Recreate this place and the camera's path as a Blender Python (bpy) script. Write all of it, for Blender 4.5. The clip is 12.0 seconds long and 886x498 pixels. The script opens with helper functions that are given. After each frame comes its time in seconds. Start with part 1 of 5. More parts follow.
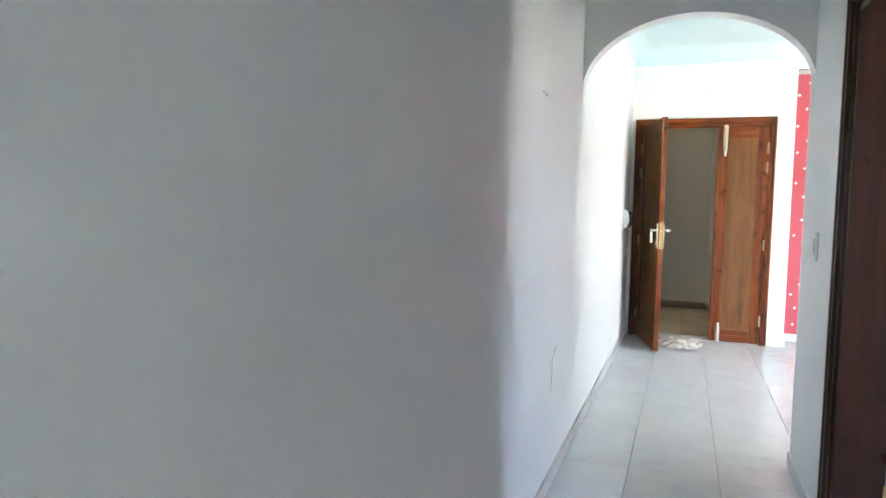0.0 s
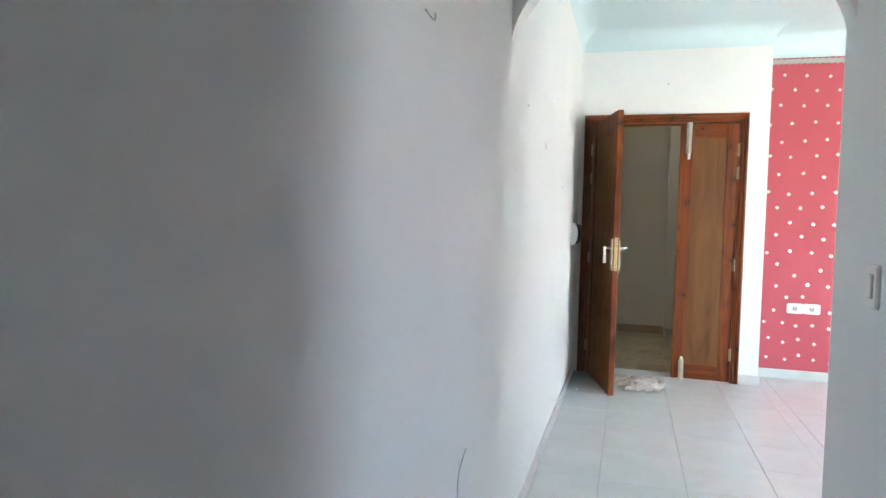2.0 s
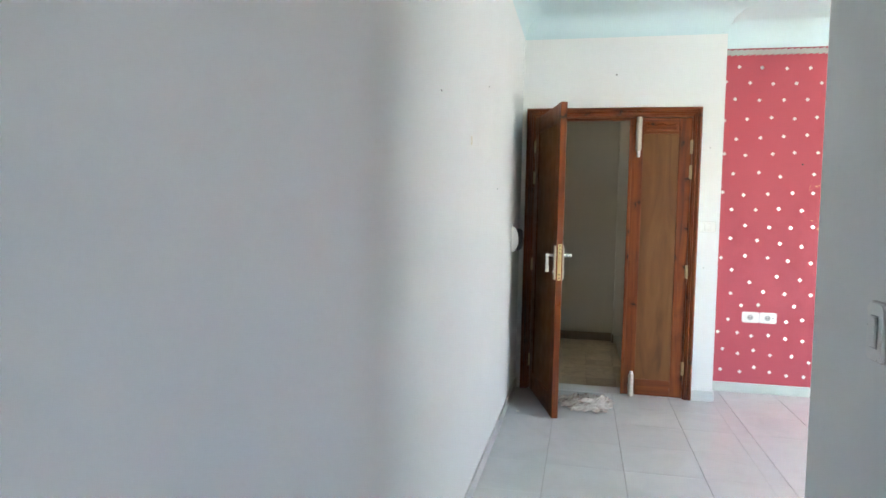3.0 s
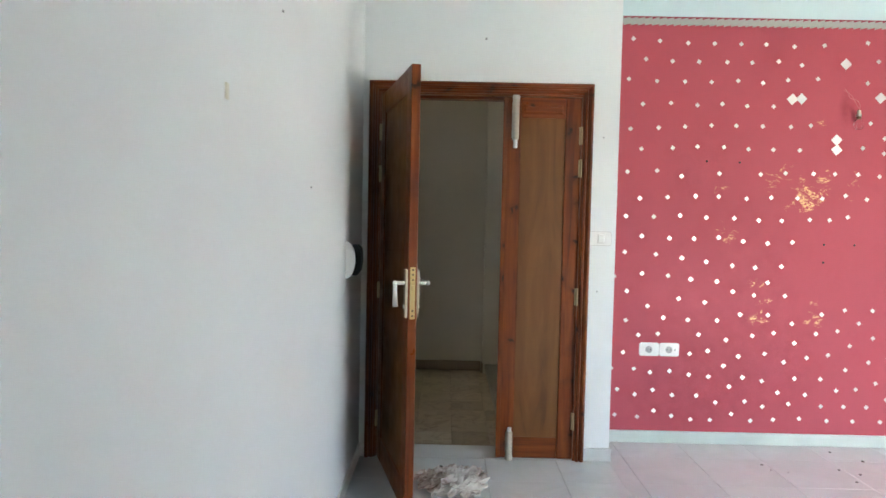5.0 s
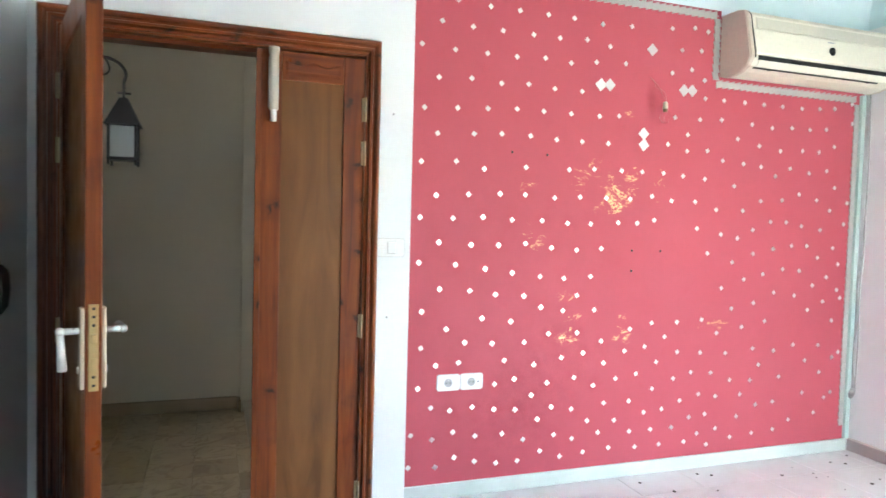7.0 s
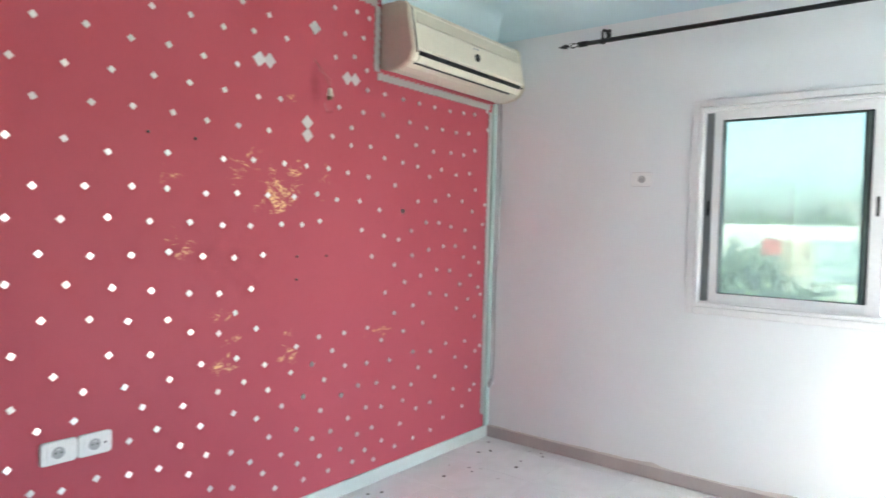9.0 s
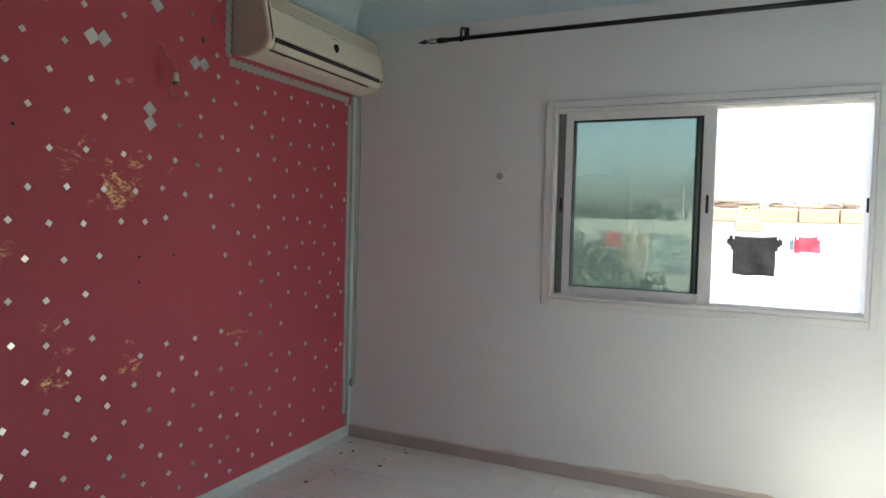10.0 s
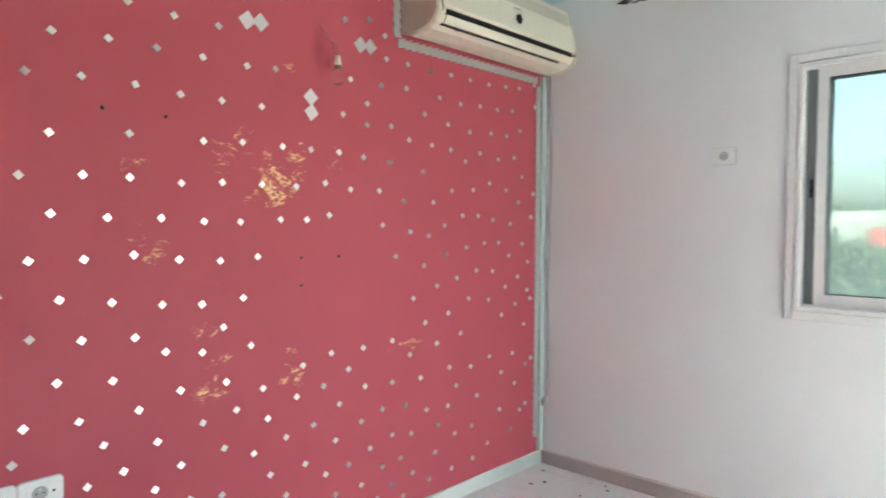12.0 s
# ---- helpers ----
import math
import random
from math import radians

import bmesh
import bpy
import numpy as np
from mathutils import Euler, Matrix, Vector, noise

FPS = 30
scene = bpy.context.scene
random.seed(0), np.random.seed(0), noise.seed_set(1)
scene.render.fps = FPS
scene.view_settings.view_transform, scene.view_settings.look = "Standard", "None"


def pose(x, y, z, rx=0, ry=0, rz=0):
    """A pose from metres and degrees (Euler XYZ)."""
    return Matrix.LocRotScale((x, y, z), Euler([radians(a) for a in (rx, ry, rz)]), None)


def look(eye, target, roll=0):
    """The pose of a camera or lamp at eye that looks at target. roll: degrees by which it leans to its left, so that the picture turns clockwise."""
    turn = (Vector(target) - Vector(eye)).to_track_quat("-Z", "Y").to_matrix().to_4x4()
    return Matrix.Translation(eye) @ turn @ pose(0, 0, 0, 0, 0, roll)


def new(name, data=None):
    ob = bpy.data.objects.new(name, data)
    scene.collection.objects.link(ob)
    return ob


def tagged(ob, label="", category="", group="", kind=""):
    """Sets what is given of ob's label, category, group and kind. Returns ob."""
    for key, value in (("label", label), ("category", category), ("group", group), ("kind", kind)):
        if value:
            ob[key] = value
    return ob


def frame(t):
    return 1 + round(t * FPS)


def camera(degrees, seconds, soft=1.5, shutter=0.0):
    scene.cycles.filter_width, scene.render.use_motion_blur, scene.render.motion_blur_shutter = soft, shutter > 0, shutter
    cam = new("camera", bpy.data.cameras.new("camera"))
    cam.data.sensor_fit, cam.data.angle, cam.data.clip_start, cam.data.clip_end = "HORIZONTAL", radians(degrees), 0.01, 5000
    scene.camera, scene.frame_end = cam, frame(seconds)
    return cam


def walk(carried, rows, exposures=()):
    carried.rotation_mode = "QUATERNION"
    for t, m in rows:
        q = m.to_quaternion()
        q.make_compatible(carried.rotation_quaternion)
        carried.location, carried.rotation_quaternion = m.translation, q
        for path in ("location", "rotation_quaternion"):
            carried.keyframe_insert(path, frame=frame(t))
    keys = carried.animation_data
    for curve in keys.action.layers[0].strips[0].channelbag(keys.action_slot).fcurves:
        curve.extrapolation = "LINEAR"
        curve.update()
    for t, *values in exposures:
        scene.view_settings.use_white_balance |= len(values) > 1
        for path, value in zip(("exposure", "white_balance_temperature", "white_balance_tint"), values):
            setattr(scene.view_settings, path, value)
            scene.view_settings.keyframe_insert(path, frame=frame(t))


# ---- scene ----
cam = camera(68.0, 12.0, shutter=0.3)
PATH = [
    (0, (-0.01, -0.529, 1.237), (-0.697, 1.345, 1.106), 1.3),
    (0.5, (-0.026, -0.238, 1.248), (-0.71, 1.638, 1.137), 1.3),
    (1, (-0.083, 0.049, 1.254), (-0.757, 1.93, 1.15), 1.4),
    (1.5, (-0.105, 0.341, 1.24), (-0.711, 2.245, 1.146), 1.3),
    (2, (-0.116, 0.646, 1.257), (-0.659, 2.569, 1.16), 1.4),
    (2.5, (-0.14, 0.91, 1.306), (-0.626, 2.847, 1.206), 1.3),
    (3, (-0.057, 1.203, 1.312), (-0.473, 3.157, 1.207), 1.3),
    (4.8, (-0.059, 2.413, 1.355), (-0.1, 4.411, 1.264), 1.2),
    (5, (-0.048, 2.528, 1.36), (-0.061, 4.526, 1.268), 1.2),
    (5.5, (-0.014, 2.807, 1.384), (0.076, 4.803, 1.293), 1.3),
    (6, (0.073, 3.068, 1.395), (0.39, 5.04, 1.292), 1.4),
    (6.5, (0.091, 3.299, 1.39), (0.597, 5.232, 1.305), 1.3),
    (6.7, (0.094, 3.388, 1.388), (0.654, 5.306, 1.301), 1.4),
    (8.3, (0.211, 3.986, 1.410), (1.422, 5.573, 1.340), 1.5),
    (8.5, (0.225, 4.051, 1.413), (1.526, 5.568, 1.337), 1.6),
    (9, (0.225, 4.108, 1.413), (1.804, 5.334, 1.343), 1.6),
    (9.5, (0.248, 4.141, 1.420), (2.003, 5.096, 1.340), 1.6),
    (10, (0.252, 4.186, 1.430), (2.063, 5.031, 1.350), 1.5),
    (10.5, (0.239, 4.235, 1.432), (2.059, 5.060, 1.364), 1.4),
    (11, (0.354, 4.276, 1.421), (2.148, 5.156, 1.350), 1.3),
    (11.5, (0.559, 4.327, 1.435), (2.248, 5.395, 1.353), 1.1),
    (12, (0.750, 4.369, 1.381), (2.204, 5.740, 1.309), 0.3),
]
STOPS = [(0.0, 5.7), (1.5, 5.5), (2.0, 5.3), (2.5, 5.25), (3.0, 4.95), (5.0, 4.65), (5.5, 4.85), (6.5, 5.12), (8.5, 4.82), (9.0, 4.35), (9.5, 3.35), (10.0, 2.75), (11.0, 2.65), (11.5, 3.15), (12.0, 4.25)]
WARMTH = {0.0: 6500, 1.5: 6500, 2.0: 6500, 2.5: 6500, 3.0: 6450, 5.0: 6450, 5.5: 6450, 6.5: 6300, 8.5: 6000, 9.0: 6200, 9.5: 6450, 10.0: 6600, 11.0: 6600, 11.5: 6600, 12.0: 6550}
EXPOSURES = [(t, stops, WARMTH[t], 1) for t, stops in STOPS]
walk(cam, [(t, look(eye, target, roll)) for t, eye, target, roll in PATH], EXPOSURES)

# ---- daylight ----
world = bpy.data.worlds.new("daylight")
scene.world = world
world.use_nodes = True
wt = world.node_tree
sky = wt.nodes.new("ShaderNodeTexSky")
sky.sky_type, sky.sun_disc = "NISHITA", False
sky.sun_elevation, sky.sun_rotation = radians(63.6), radians(199.6)
sky.dust_density, sky.air_density, sky.ozone_density = 5.0, 0.7, 0.5
wt.nodes["Background"].inputs["Strength"].default_value = 0.15
wt.links.new(sky.outputs["Color"], wt.nodes["Background"].inputs["Color"])
sun = new("sun", bpy.data.lights.new("sun", "SUN"))
sun.data.energy, sun.data.angle, sun.data.color = 1.7, radians(0.6), (1.0, 0.95, 0.88)
sun.matrix_world = look((-1.5, -4.2, 9.0), (0, 0, 0))

# ---- plan, in metres ----
XW, XR, XE = -0.53, 0.522, 3.912          # west wall, corridor's east wall, window wall
YD, YP, YA = 6.218, 6.558, 2.917          # door wall, red wall, arch
NIB = 0.895                              # where the door wall ends
CEIL, COVE = 2.78, 2.63
YB = -2.6                                # end of the corridor


# ---- mesh helpers ----
def link_mesh(name, bm, material, parent=None, smooth=False):
    me = bpy.data.meshes.new(name)
    bm.normal_update()
    bm.to_mesh(me)
    bm.free()
    for m in (material if isinstance(material, (list, tuple)) else [material]):
        me.materials.append(m)
    if smooth:
        for p in me.polygons:
            p.use_smooth = True
    ob = new(name, me)
    if parent:
        ob.parent = parent
    return ob


def part(name, bm, material, parent, label="", smooth=False):
    ob = link_mesh(name, bm, material, parent, smooth)
    if label:
        ob["label"] = label
    return ob


def thing(name, label, category, group="", kind="", at=(0, 0, 0), turn=0):
    ob = new(name)
    ob.empty_display_size = 0.1
    ob.matrix_basis = pose(*at, 0, 0, turn)
    return tagged(ob, label, category, group, kind)


def add_box(bm, a, b, bevel=0.0, seg=1):
    x0, y0, z0 = a
    x1, y1, z1 = b
    r = bmesh.ops.create_cube(bm, size=1, matrix=Matrix.Translation(((x0 + x1) / 2, (y0 + y1) / 2, (z0 + z1) / 2)) @ Matrix.Diagonal((abs(x1 - x0), abs(y1 - y0), abs(z1 - z0), 1)))
    if bevel:
        es = {e for v in r["verts"] for e in v.link_edges}
        bmesh.ops.bevel(bm, geom=list(es), offset=bevel, segments=seg, affect="EDGES", profile=0.6)
    return bm


def box(a, b, bevel=0.0, seg=1):
    return add_box(bmesh.new(), a, b, bevel, seg)


def add_rod(bm, p, q, r, n=12, r2=None):
    p, q = Vector(p), Vector(q)
    d = q - p
    m = Matrix.Translation((p + q) / 2) @ d.to_track_quat("Z", "Y").to_matrix().to_4x4()
    bmesh.ops.create_cone(bm, cap_ends=True, segments=n, radius1=r, radius2=r if r2 is None else r2, depth=d.length, matrix=m)
    return bm


def rod(p, q, r, n=12, r2=None):
    return add_rod(bmesh.new(), p, q, r, n, r2)


def add_ball(bm, c, r, scale=(1, 1, 1), u=16, v=10):
    bmesh.ops.create_uvsphere(bm, u_segments=u, v_segments=v, radius=r, matrix=Matrix.Translation(c) @ Matrix.Diagonal((*scale, 1)))
    return bm


def ball(c, r, scale=(1, 1, 1), u=16, v=10):
    return add_ball(bmesh.new(), c, r, scale, u, v)


def add_prism(bm, poly, axis, a, b):
    """A prism over a polygon of (u, v) pairs, drawn out along an axis from a to b."""
    def at(u, v, w):
        return {"x": (w, u, v), "y": (u, w, v), "z": (u, v, w)}[axis]
    lo = [bm.verts.new(at(u, v, a)) for u, v in poly]
    hi = [bm.verts.new(at(u, v, b)) for u, v in poly]
    n = len(poly)
    for i in range(n):
        bm.faces.new((lo[i], lo[(i + 1) % n], hi[(i + 1) % n], hi[i]))
    bm.faces.new(lo[::-1])
    bm.faces.new(hi)
    bmesh.ops.recalc_face_normals(bm, faces=bm.faces[:])
    return bm


def prism(poly, axis, a, b):
    return add_prism(bmesh.new(), poly, axis, a, b)


def tube(name, points, r, material, parent=None, res=4):
    cu = bpy.data.curves.new(name, "CURVE")
    cu.dimensions, cu.bevel_depth, cu.bevel_resolution, cu.use_fill_caps = "3D", r, 2, True
    sp = cu.splines.new("NURBS")
    sp.points.add(len(points) - 1)
    for p, c in zip(sp.points, points):
        p.co = (*c, 1)
    sp.use_endpoint_u, sp.order_u, sp.resolution_u = True, 3, res
    tmp = bpy.data.objects.new(name, cu)
    me = bpy.data.meshes.new_from_object(tmp)
    bpy.data.objects.remove(tmp)
    me.materials.clear()
    me.materials.append(material)
    for p in me.polygons:
        p.use_smooth = True
    ob = new(name, me)
    if parent:
        ob.parent = parent
    return ob


# ---- materials ----
class Mat:
    def __init__(self, name):
        self.m = bpy.data.materials.new(name)
        self.m.use_nodes = True
        self.t = self.m.node_tree
        self.b = self.t.nodes["Principled BSDF"]
        self.co = self.t.nodes.new("ShaderNodeTexCoord").outputs["Object"]

    def node(self, kind, **ins):
        n = self.t.nodes.new(kind)
        for k, v in ins.items():
            s = n.inputs[k.replace("_", " ")]
            if isinstance(v, bpy.types.NodeSocket):
                self.t.links.new(v, s)
            else:
                s.default_value = v
        return n

    def noise(self, scale, detail=4.0, rough=0.55, stretch=None, distort=0.0):
        v = self.co
        if stretch:
            v = self.node("ShaderNodeMapping", Vector=self.co, Scale=stretch).outputs["Vector"]
        return self.node("ShaderNodeTexNoise", Vector=v, Scale=scale, Detail=detail, Roughness=rough, Distortion=distort).outputs["Fac"]

    def ramp(self, fac, stops):
        n = self.t.nodes.new("ShaderNodeValToRGB")
        self.t.links.new(fac, n.inputs["Fac"])
        e = n.color_ramp.elements
        while len(e) < len(stops):
            e.new(0.5)
        for el, (p, c) in zip(e, stops):
            el.position, el.color = p, (*c, 1) if len(c) == 3 else c
        return n.outputs["Color"]

    def grey(self, fac, a, b, lo=0.0, hi=1.0):
        return self.ramp(fac, [(a, (lo,) * 3), (b, (hi,) * 3)])

    def mix(self, fac, a, b, mode="MIX"):
        n = self.t.nodes.new("ShaderNodeMix")
        n.data_type, n.blend_type = "RGBA", mode
        for s, v in ((n.inputs[0], fac), (n.inputs[6], a), (n.inputs[7], b)):
            if isinstance(v, bpy.types.NodeSocket):
                self.t.links.new(v, s)
            else:
                s.default_value = v if isinstance(v, (int, float)) else (*v, 1)
        return n.outputs[2]

    def math(self, op, a, b=0.0):
        n = self.t.nodes.new("ShaderNodeMath")
        n.operation = op
        for s, v in zip(n.inputs, (a, b)):
            if isinstance(v, bpy.types.NodeSocket):
                self.t.links.new(v, s)
            else:
                s.default_value = v
        return n.outputs[0]

    def set(self, **ins):
        for k, v in ins.items():
            s = self.b.inputs[k.replace("_", " ")]
            if isinstance(v, bpy.types.NodeSocket):
                self.t.links.new(v, s)
            elif isinstance(v, tuple) and len(v) == 3:
                s.default_value = (*v, 1)
            else:
                s.default_value = v
        return self

    def bump(self, height, strength, dist):
        n = self.node("ShaderNodeBump", Height=height, Strength=strength, Distance=dist)
        self.t.links.new(n.outputs["Normal"], self.b.inputs["Normal"])
        return self


def paint(name, base, stain, rough=0.55, amount=0.25, relief=0.25):
    """Wall paint: roller texture, faint clouds and a few scuffs."""
    m = Mat(name)
    cloud = m.grey(m.noise(1.3, 5), 0.35, 0.75)
    c = m.mix(m.math("MULTIPLY", cloud, amount), base, stain)
    scuff = m.grey(m.noise(6.0, 8, 0.7, (1, 1, 0.5)), 0.66, 0.74)
    c = m.mix(m.math("MULTIPLY", scuff, amount * 0.8), c, stain)
    m.set(Base_Color=c, Roughness=m.grey(m.noise(3.0, 3), 0.3, 0.7, rough - 0.06, rough + 0.08), Specular_IOR_Level=0.35)
    h = m.mix(0.5, m.noise(160, 3), m.noise(22, 4))
    return m.bump(h, relief, 0.004).m


def plain(name, base, rough=0.4, metal=0.0, grain=60, vary=0.06, relief=0.05, coat=0.0):
    m = Mat(name)
    n = m.noise(grain, 4)
    low = tuple(max(0, v * (1 - vary * 2)) for v in base)
    high = tuple(min(1, v * (1 + vary)) for v in base)
    m.set(Base_Color=m.mix(n, low, high), Roughness=m.grey(m.noise(grain * 0.3, 3), 0.3, 0.7, rough * 0.85, min(1, rough * 1.2)), Metallic=metal, Coat_Weight=coat)
    return m.bump(n, relief, 0.002).m


def wood(name, dark, mid, light, along="z", rough=0.35, scale=3.0, knots=True, wavy=0.6, long=0.45, streaks=0.30):
    """Stained softwood with long grain and knots; along: the way the grain runs in the piece."""
    m = Mat(name)
    rnd = m.t.nodes.new("ShaderNodeObjectInfo").outputs["Random"]
    shift = m.node("ShaderNodeCombineXYZ", X=m.math("MULTIPLY", rnd, 7.0), Y=0.0, Z=m.math("MULTIPLY", rnd, 13.0)).outputs["Vector"]
    va = m.t.nodes.new("ShaderNodeVectorMath")
    m.t.links.new(m.co, va.inputs[0])
    m.t.links.new(shift, va.inputs[1])
    m.co = va.outputs["Vector"]
    across = 8.0
    st = {"z": (across, across, long), "x": (long, across, across), "y": (across, long, across)}[along]
    fig = m.noise(scale, 4, 0.5, st, wavy)
    fine = m.noise(scale * 5, 3, 0.6, tuple(v * (1.0 if v < 1 else 1.6) for v in st))
    c = m.ramp(fig, [(0.28, dark), (0.46, mid), (0.72, light)])
    c = m.mix(m.grey(fine, 0.40, 0.70, 0.0, streaks), c, dark)
    if knots:
        sep = m.node("ShaderNodeSeparateXYZ", Vector=m.co)
        u, v = (sep.outputs["X"], sep.outputs["Z"]) if along == "z" else (sep.outputs["Z"], sep.outputs["X"]) if along == "x" else (sep.outputs["Z"], sep.outputs["Y"])
        warp = m.math("MULTIPLY", m.math("SUBTRACT", m.noise(9, 3), 0.5), 0.16)
        flat = m.node("ShaderNodeCombineXYZ", X=m.math("ADD", m.math("MULTIPLY", u, 0.75), warp), Y=m.math("ADD", m.math("MULTIPLY", v, 0.62), m.math("MULTIPLY", warp, 0.6)), Z=0.0).outputs["Vector"]
        vo = m.t.nodes.new("ShaderNodeTexVoronoi")
        vo.voronoi_dimensions = "2D"
        vo.inputs["Scale"].default_value = 6.5
        m.t.links.new(flat, vo.inputs["Vector"])
        d = m.math("ADD", vo.outputs["Distance"], m.math("MULTIPLY", m.noise(60, 3), 0.05))
        c = m.mix(m.grey(d, 0.10, 0.30, 0.45, 0.0), c, dark)
        c = m.mix(m.grey(d, 0.055, 0.11, 0.92, 0.0), c, tuple(v * 0.22 for v in dark))
    m.set(Base_Color=c, Roughness=m.grey(m.noise(9, 4), 0.3, 0.7, rough - 0.08, rough + 0.12), Coat_Weight=0.08, Coat_Roughness=0.25, Specular_IOR_Level=0.35)
    return m.bump(m.mix(0.5, fig, fine), 0.12, 0.002).m


WHITE = paint("white_wall_paint", (0.785, 0.80, 0.80), (0.67, 0.68, 0.68))
BLUE = paint("pale_blue_paint", (0.60, 0.74, 0.77), (0.50, 0.66, 0.70), 0.5, 0.2)
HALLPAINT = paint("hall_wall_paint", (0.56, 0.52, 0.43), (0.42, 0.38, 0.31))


def tile_material():
    m = Mat("white_glazed_tile")
    rnd = m.t.nodes.new("ShaderNodeObjectInfo").outputs["Random"]
    va = m.t.nodes.new("ShaderNodeVectorMath")
    m.t.links.new(m.co, va.inputs[0])
    off = m.node("ShaderNodeCombineXYZ", X=m.math("MULTIPLY", rnd, 31.0), Y=m.math("MULTIPLY", rnd, 17.0), Z=0.0).outputs["Vector"]
    m.t.links.new(off, va.inputs[1])
    m.co = va.outputs["Vector"]
    vein = m.grey(m.noise(2.2, 8, 0.6, None, 2.0), 0.36, 0.62)
    c = m.mix(vein, (0.66, 0.67, 0.66), (0.71, 0.72, 0.71))
    c = m.mix(m.grey(m.noise(7, 6, 0.7), 0.55, 0.8, 0.0, 0.10), c, (0.50, 0.48, 0.45))
    m.set(Base_Color=c, Roughness=m.grey(m.noise(5, 5), 0.3, 0.75, 0.20, 0.27))
    return m.bump(m.noise(3, 2), 0.04, 0.003).m


TILE = tile_material()
GROUT = plain("grout", (0.58, 0.57, 0.54), 0.8, 0, 40, 0.15)
MARBLE = paint("grey_white_marble", (0.66, 0.67, 0.66), (0.38, 0.38, 0.37), 0.35, 0.7, 0.05)


def red_wall_paint():
    """Rose-red paint with glittering gold patches, their sheen put into the colour."""
    m = Mat("rose_red_paint")
    cloud = m.grey(m.noise(1.1, 5), 0.3, 0.75)
    c = m.mix(cloud, (0.425, 0.076, 0.102), (0.465, 0.092, 0.121))
    fine = m.grey(m.noise(9, 6, 0.6), 0.55, 0.75, 0, 0.2)
    c = m.mix(fine, c, (0.44, 0.045, 0.072))
    tot = None
    # worn: how strongly each patch's painted gold sheen shows
    for x, z, rx, rz, worn in ((2.14, 1.54, 0.15, 0.15, 1.0), (2.23, 1.65, 0.12, 0.08, 0.9), (1.92, 1.60, 0.09, 0.11, 0.7), (2.00, 1.69, 0.12, 0.06, 0.65), (2.02, 1.48, 0.11, 0.05, 0.6), (2.42, 1.66, 0.06, 0.08, 0.55), (2.42, 1.51, 0.12, 0.05, 0.45),
                               (1.66, 1.29, 0.15, 0.12, 0.42), (1.87, 0.80, 0.09, 0.07, 0.95), (1.91, 0.89, 0.08, 0.06, 0.8), (2.21, 0.82, 0.09, 0.12, 0.6), (1.87, 1.01, 0.10, 0.06, 0.5), (2.84, 0.83, 0.18, 0.07, 0.45), (2.20, 1.99, 0.06, 0.05, 0.5), (1.62, 1.60, 0.09, 0.08, 0.35)):
        v = m.node("ShaderNodeMapping", Vector=m.co, Location=(-x / rx, 0, -z / rz), Scale=(1 / rx, 0.0, 1 / rz)).outputs["Vector"]
        ln = m.t.nodes.new("ShaderNodeVectorMath")
        ln.operation = "LENGTH"
        m.t.links.new(v, ln.inputs[0])
        f = m.grey(ln.outputs["Value"], 0.15, 1.0, worn, 0.0)
        tot = f if tot is None else m.math("MAXIMUM", tot, f)
    # dark rose smudge left of the bulb, its shading painted into the red
    v = m.node("ShaderNodeMapping", Vector=m.co, Location=(-2.345 / 0.05, 0, -2.07 / 0.12), Scale=(1 / 0.05, 0.0, 1 / 0.12)).outputs["Vector"]
    ln = m.t.nodes.new("ShaderNodeVectorMath")
    ln.operation = "LENGTH"
    m.t.links.new(v, ln.inputs[0])
    lamp_smudge = m.math("MULTIPLY", m.grey(ln.outputs["Value"], 0.2, 1.0, 0.6, 0.0), m.grey(m.noise(14, 5), 0.3, 0.6))
    c = m.mix(lamp_smudge, c, (0.26, 0.03, 0.05))
    patch = m.noise(9, 7, 0.62, (1.0, 1, 1.5), 1.4)
    hatch = m.noise(75, 3, 0.6, (0.8, 1, 1.3))
    mask = m.math("MULTIPLY", m.grey(m.math("ADD", patch, m.math("MULTIPLY", tot, 0.235)), 0.64, 0.75), m.grey(hatch, 0.42, 0.58))
    mask = m.math("MULTIPLY", mask, m.grey(tot, 0.02, 0.30, 0.0, 0.85))
    c = m.mix(mask, c, (0.90, 0.62, 0.30))
    m.set(Base_Color=c, Specular_IOR_Level=0.2, Roughness=m.mix(mask, (0.58,) * 3, (0.35,) * 3), Metallic=m.math("MULTIPLY", mask, 0.35))
    return m.bump(m.mix(0.5, m.noise(150, 3), m.noise(25, 4)), 0.2, 0.004).m


RED = red_wall_paint()
PINE = wood("stained_pine", (0.062, 0.012, 0.0016), (0.165, 0.034, 0.0045), (0.245, 0.063, 0.009))
PINE_X = wood("stained_pine_crosswise", (0.062, 0.012, 0.0016), (0.165, 0.034, 0.0045), (0.245, 0.063, 0.009), "x")
PLY = wood("plywood_panel", (0.100, 0.037, 0.009), (0.148, 0.058, 0.014), (0.190, 0.082, 0.023), "z", 0.45, 0.9, False, 2.0, 1.2, 0.14)
DARKPINE = wood("dark_stained_pine", (0.018, 0.005, 0.003), (0.04, 0.011, 0.005), (0.065, 0.019, 0.008))
DARKPINE_Y = wood("dark_stained_pine_crosswise", (0.018, 0.005, 0.003), (0.04, 0.011, 0.005), (0.065, 0.019, 0.008), "y")
BRASS = plain("worn_brass", (0.62, 0.46, 0.22), 0.32, 0.9)
OLDBRASS = plain("pale_worn_brass", (0.55, 0.43, 0.27), 0.42, 0.5)
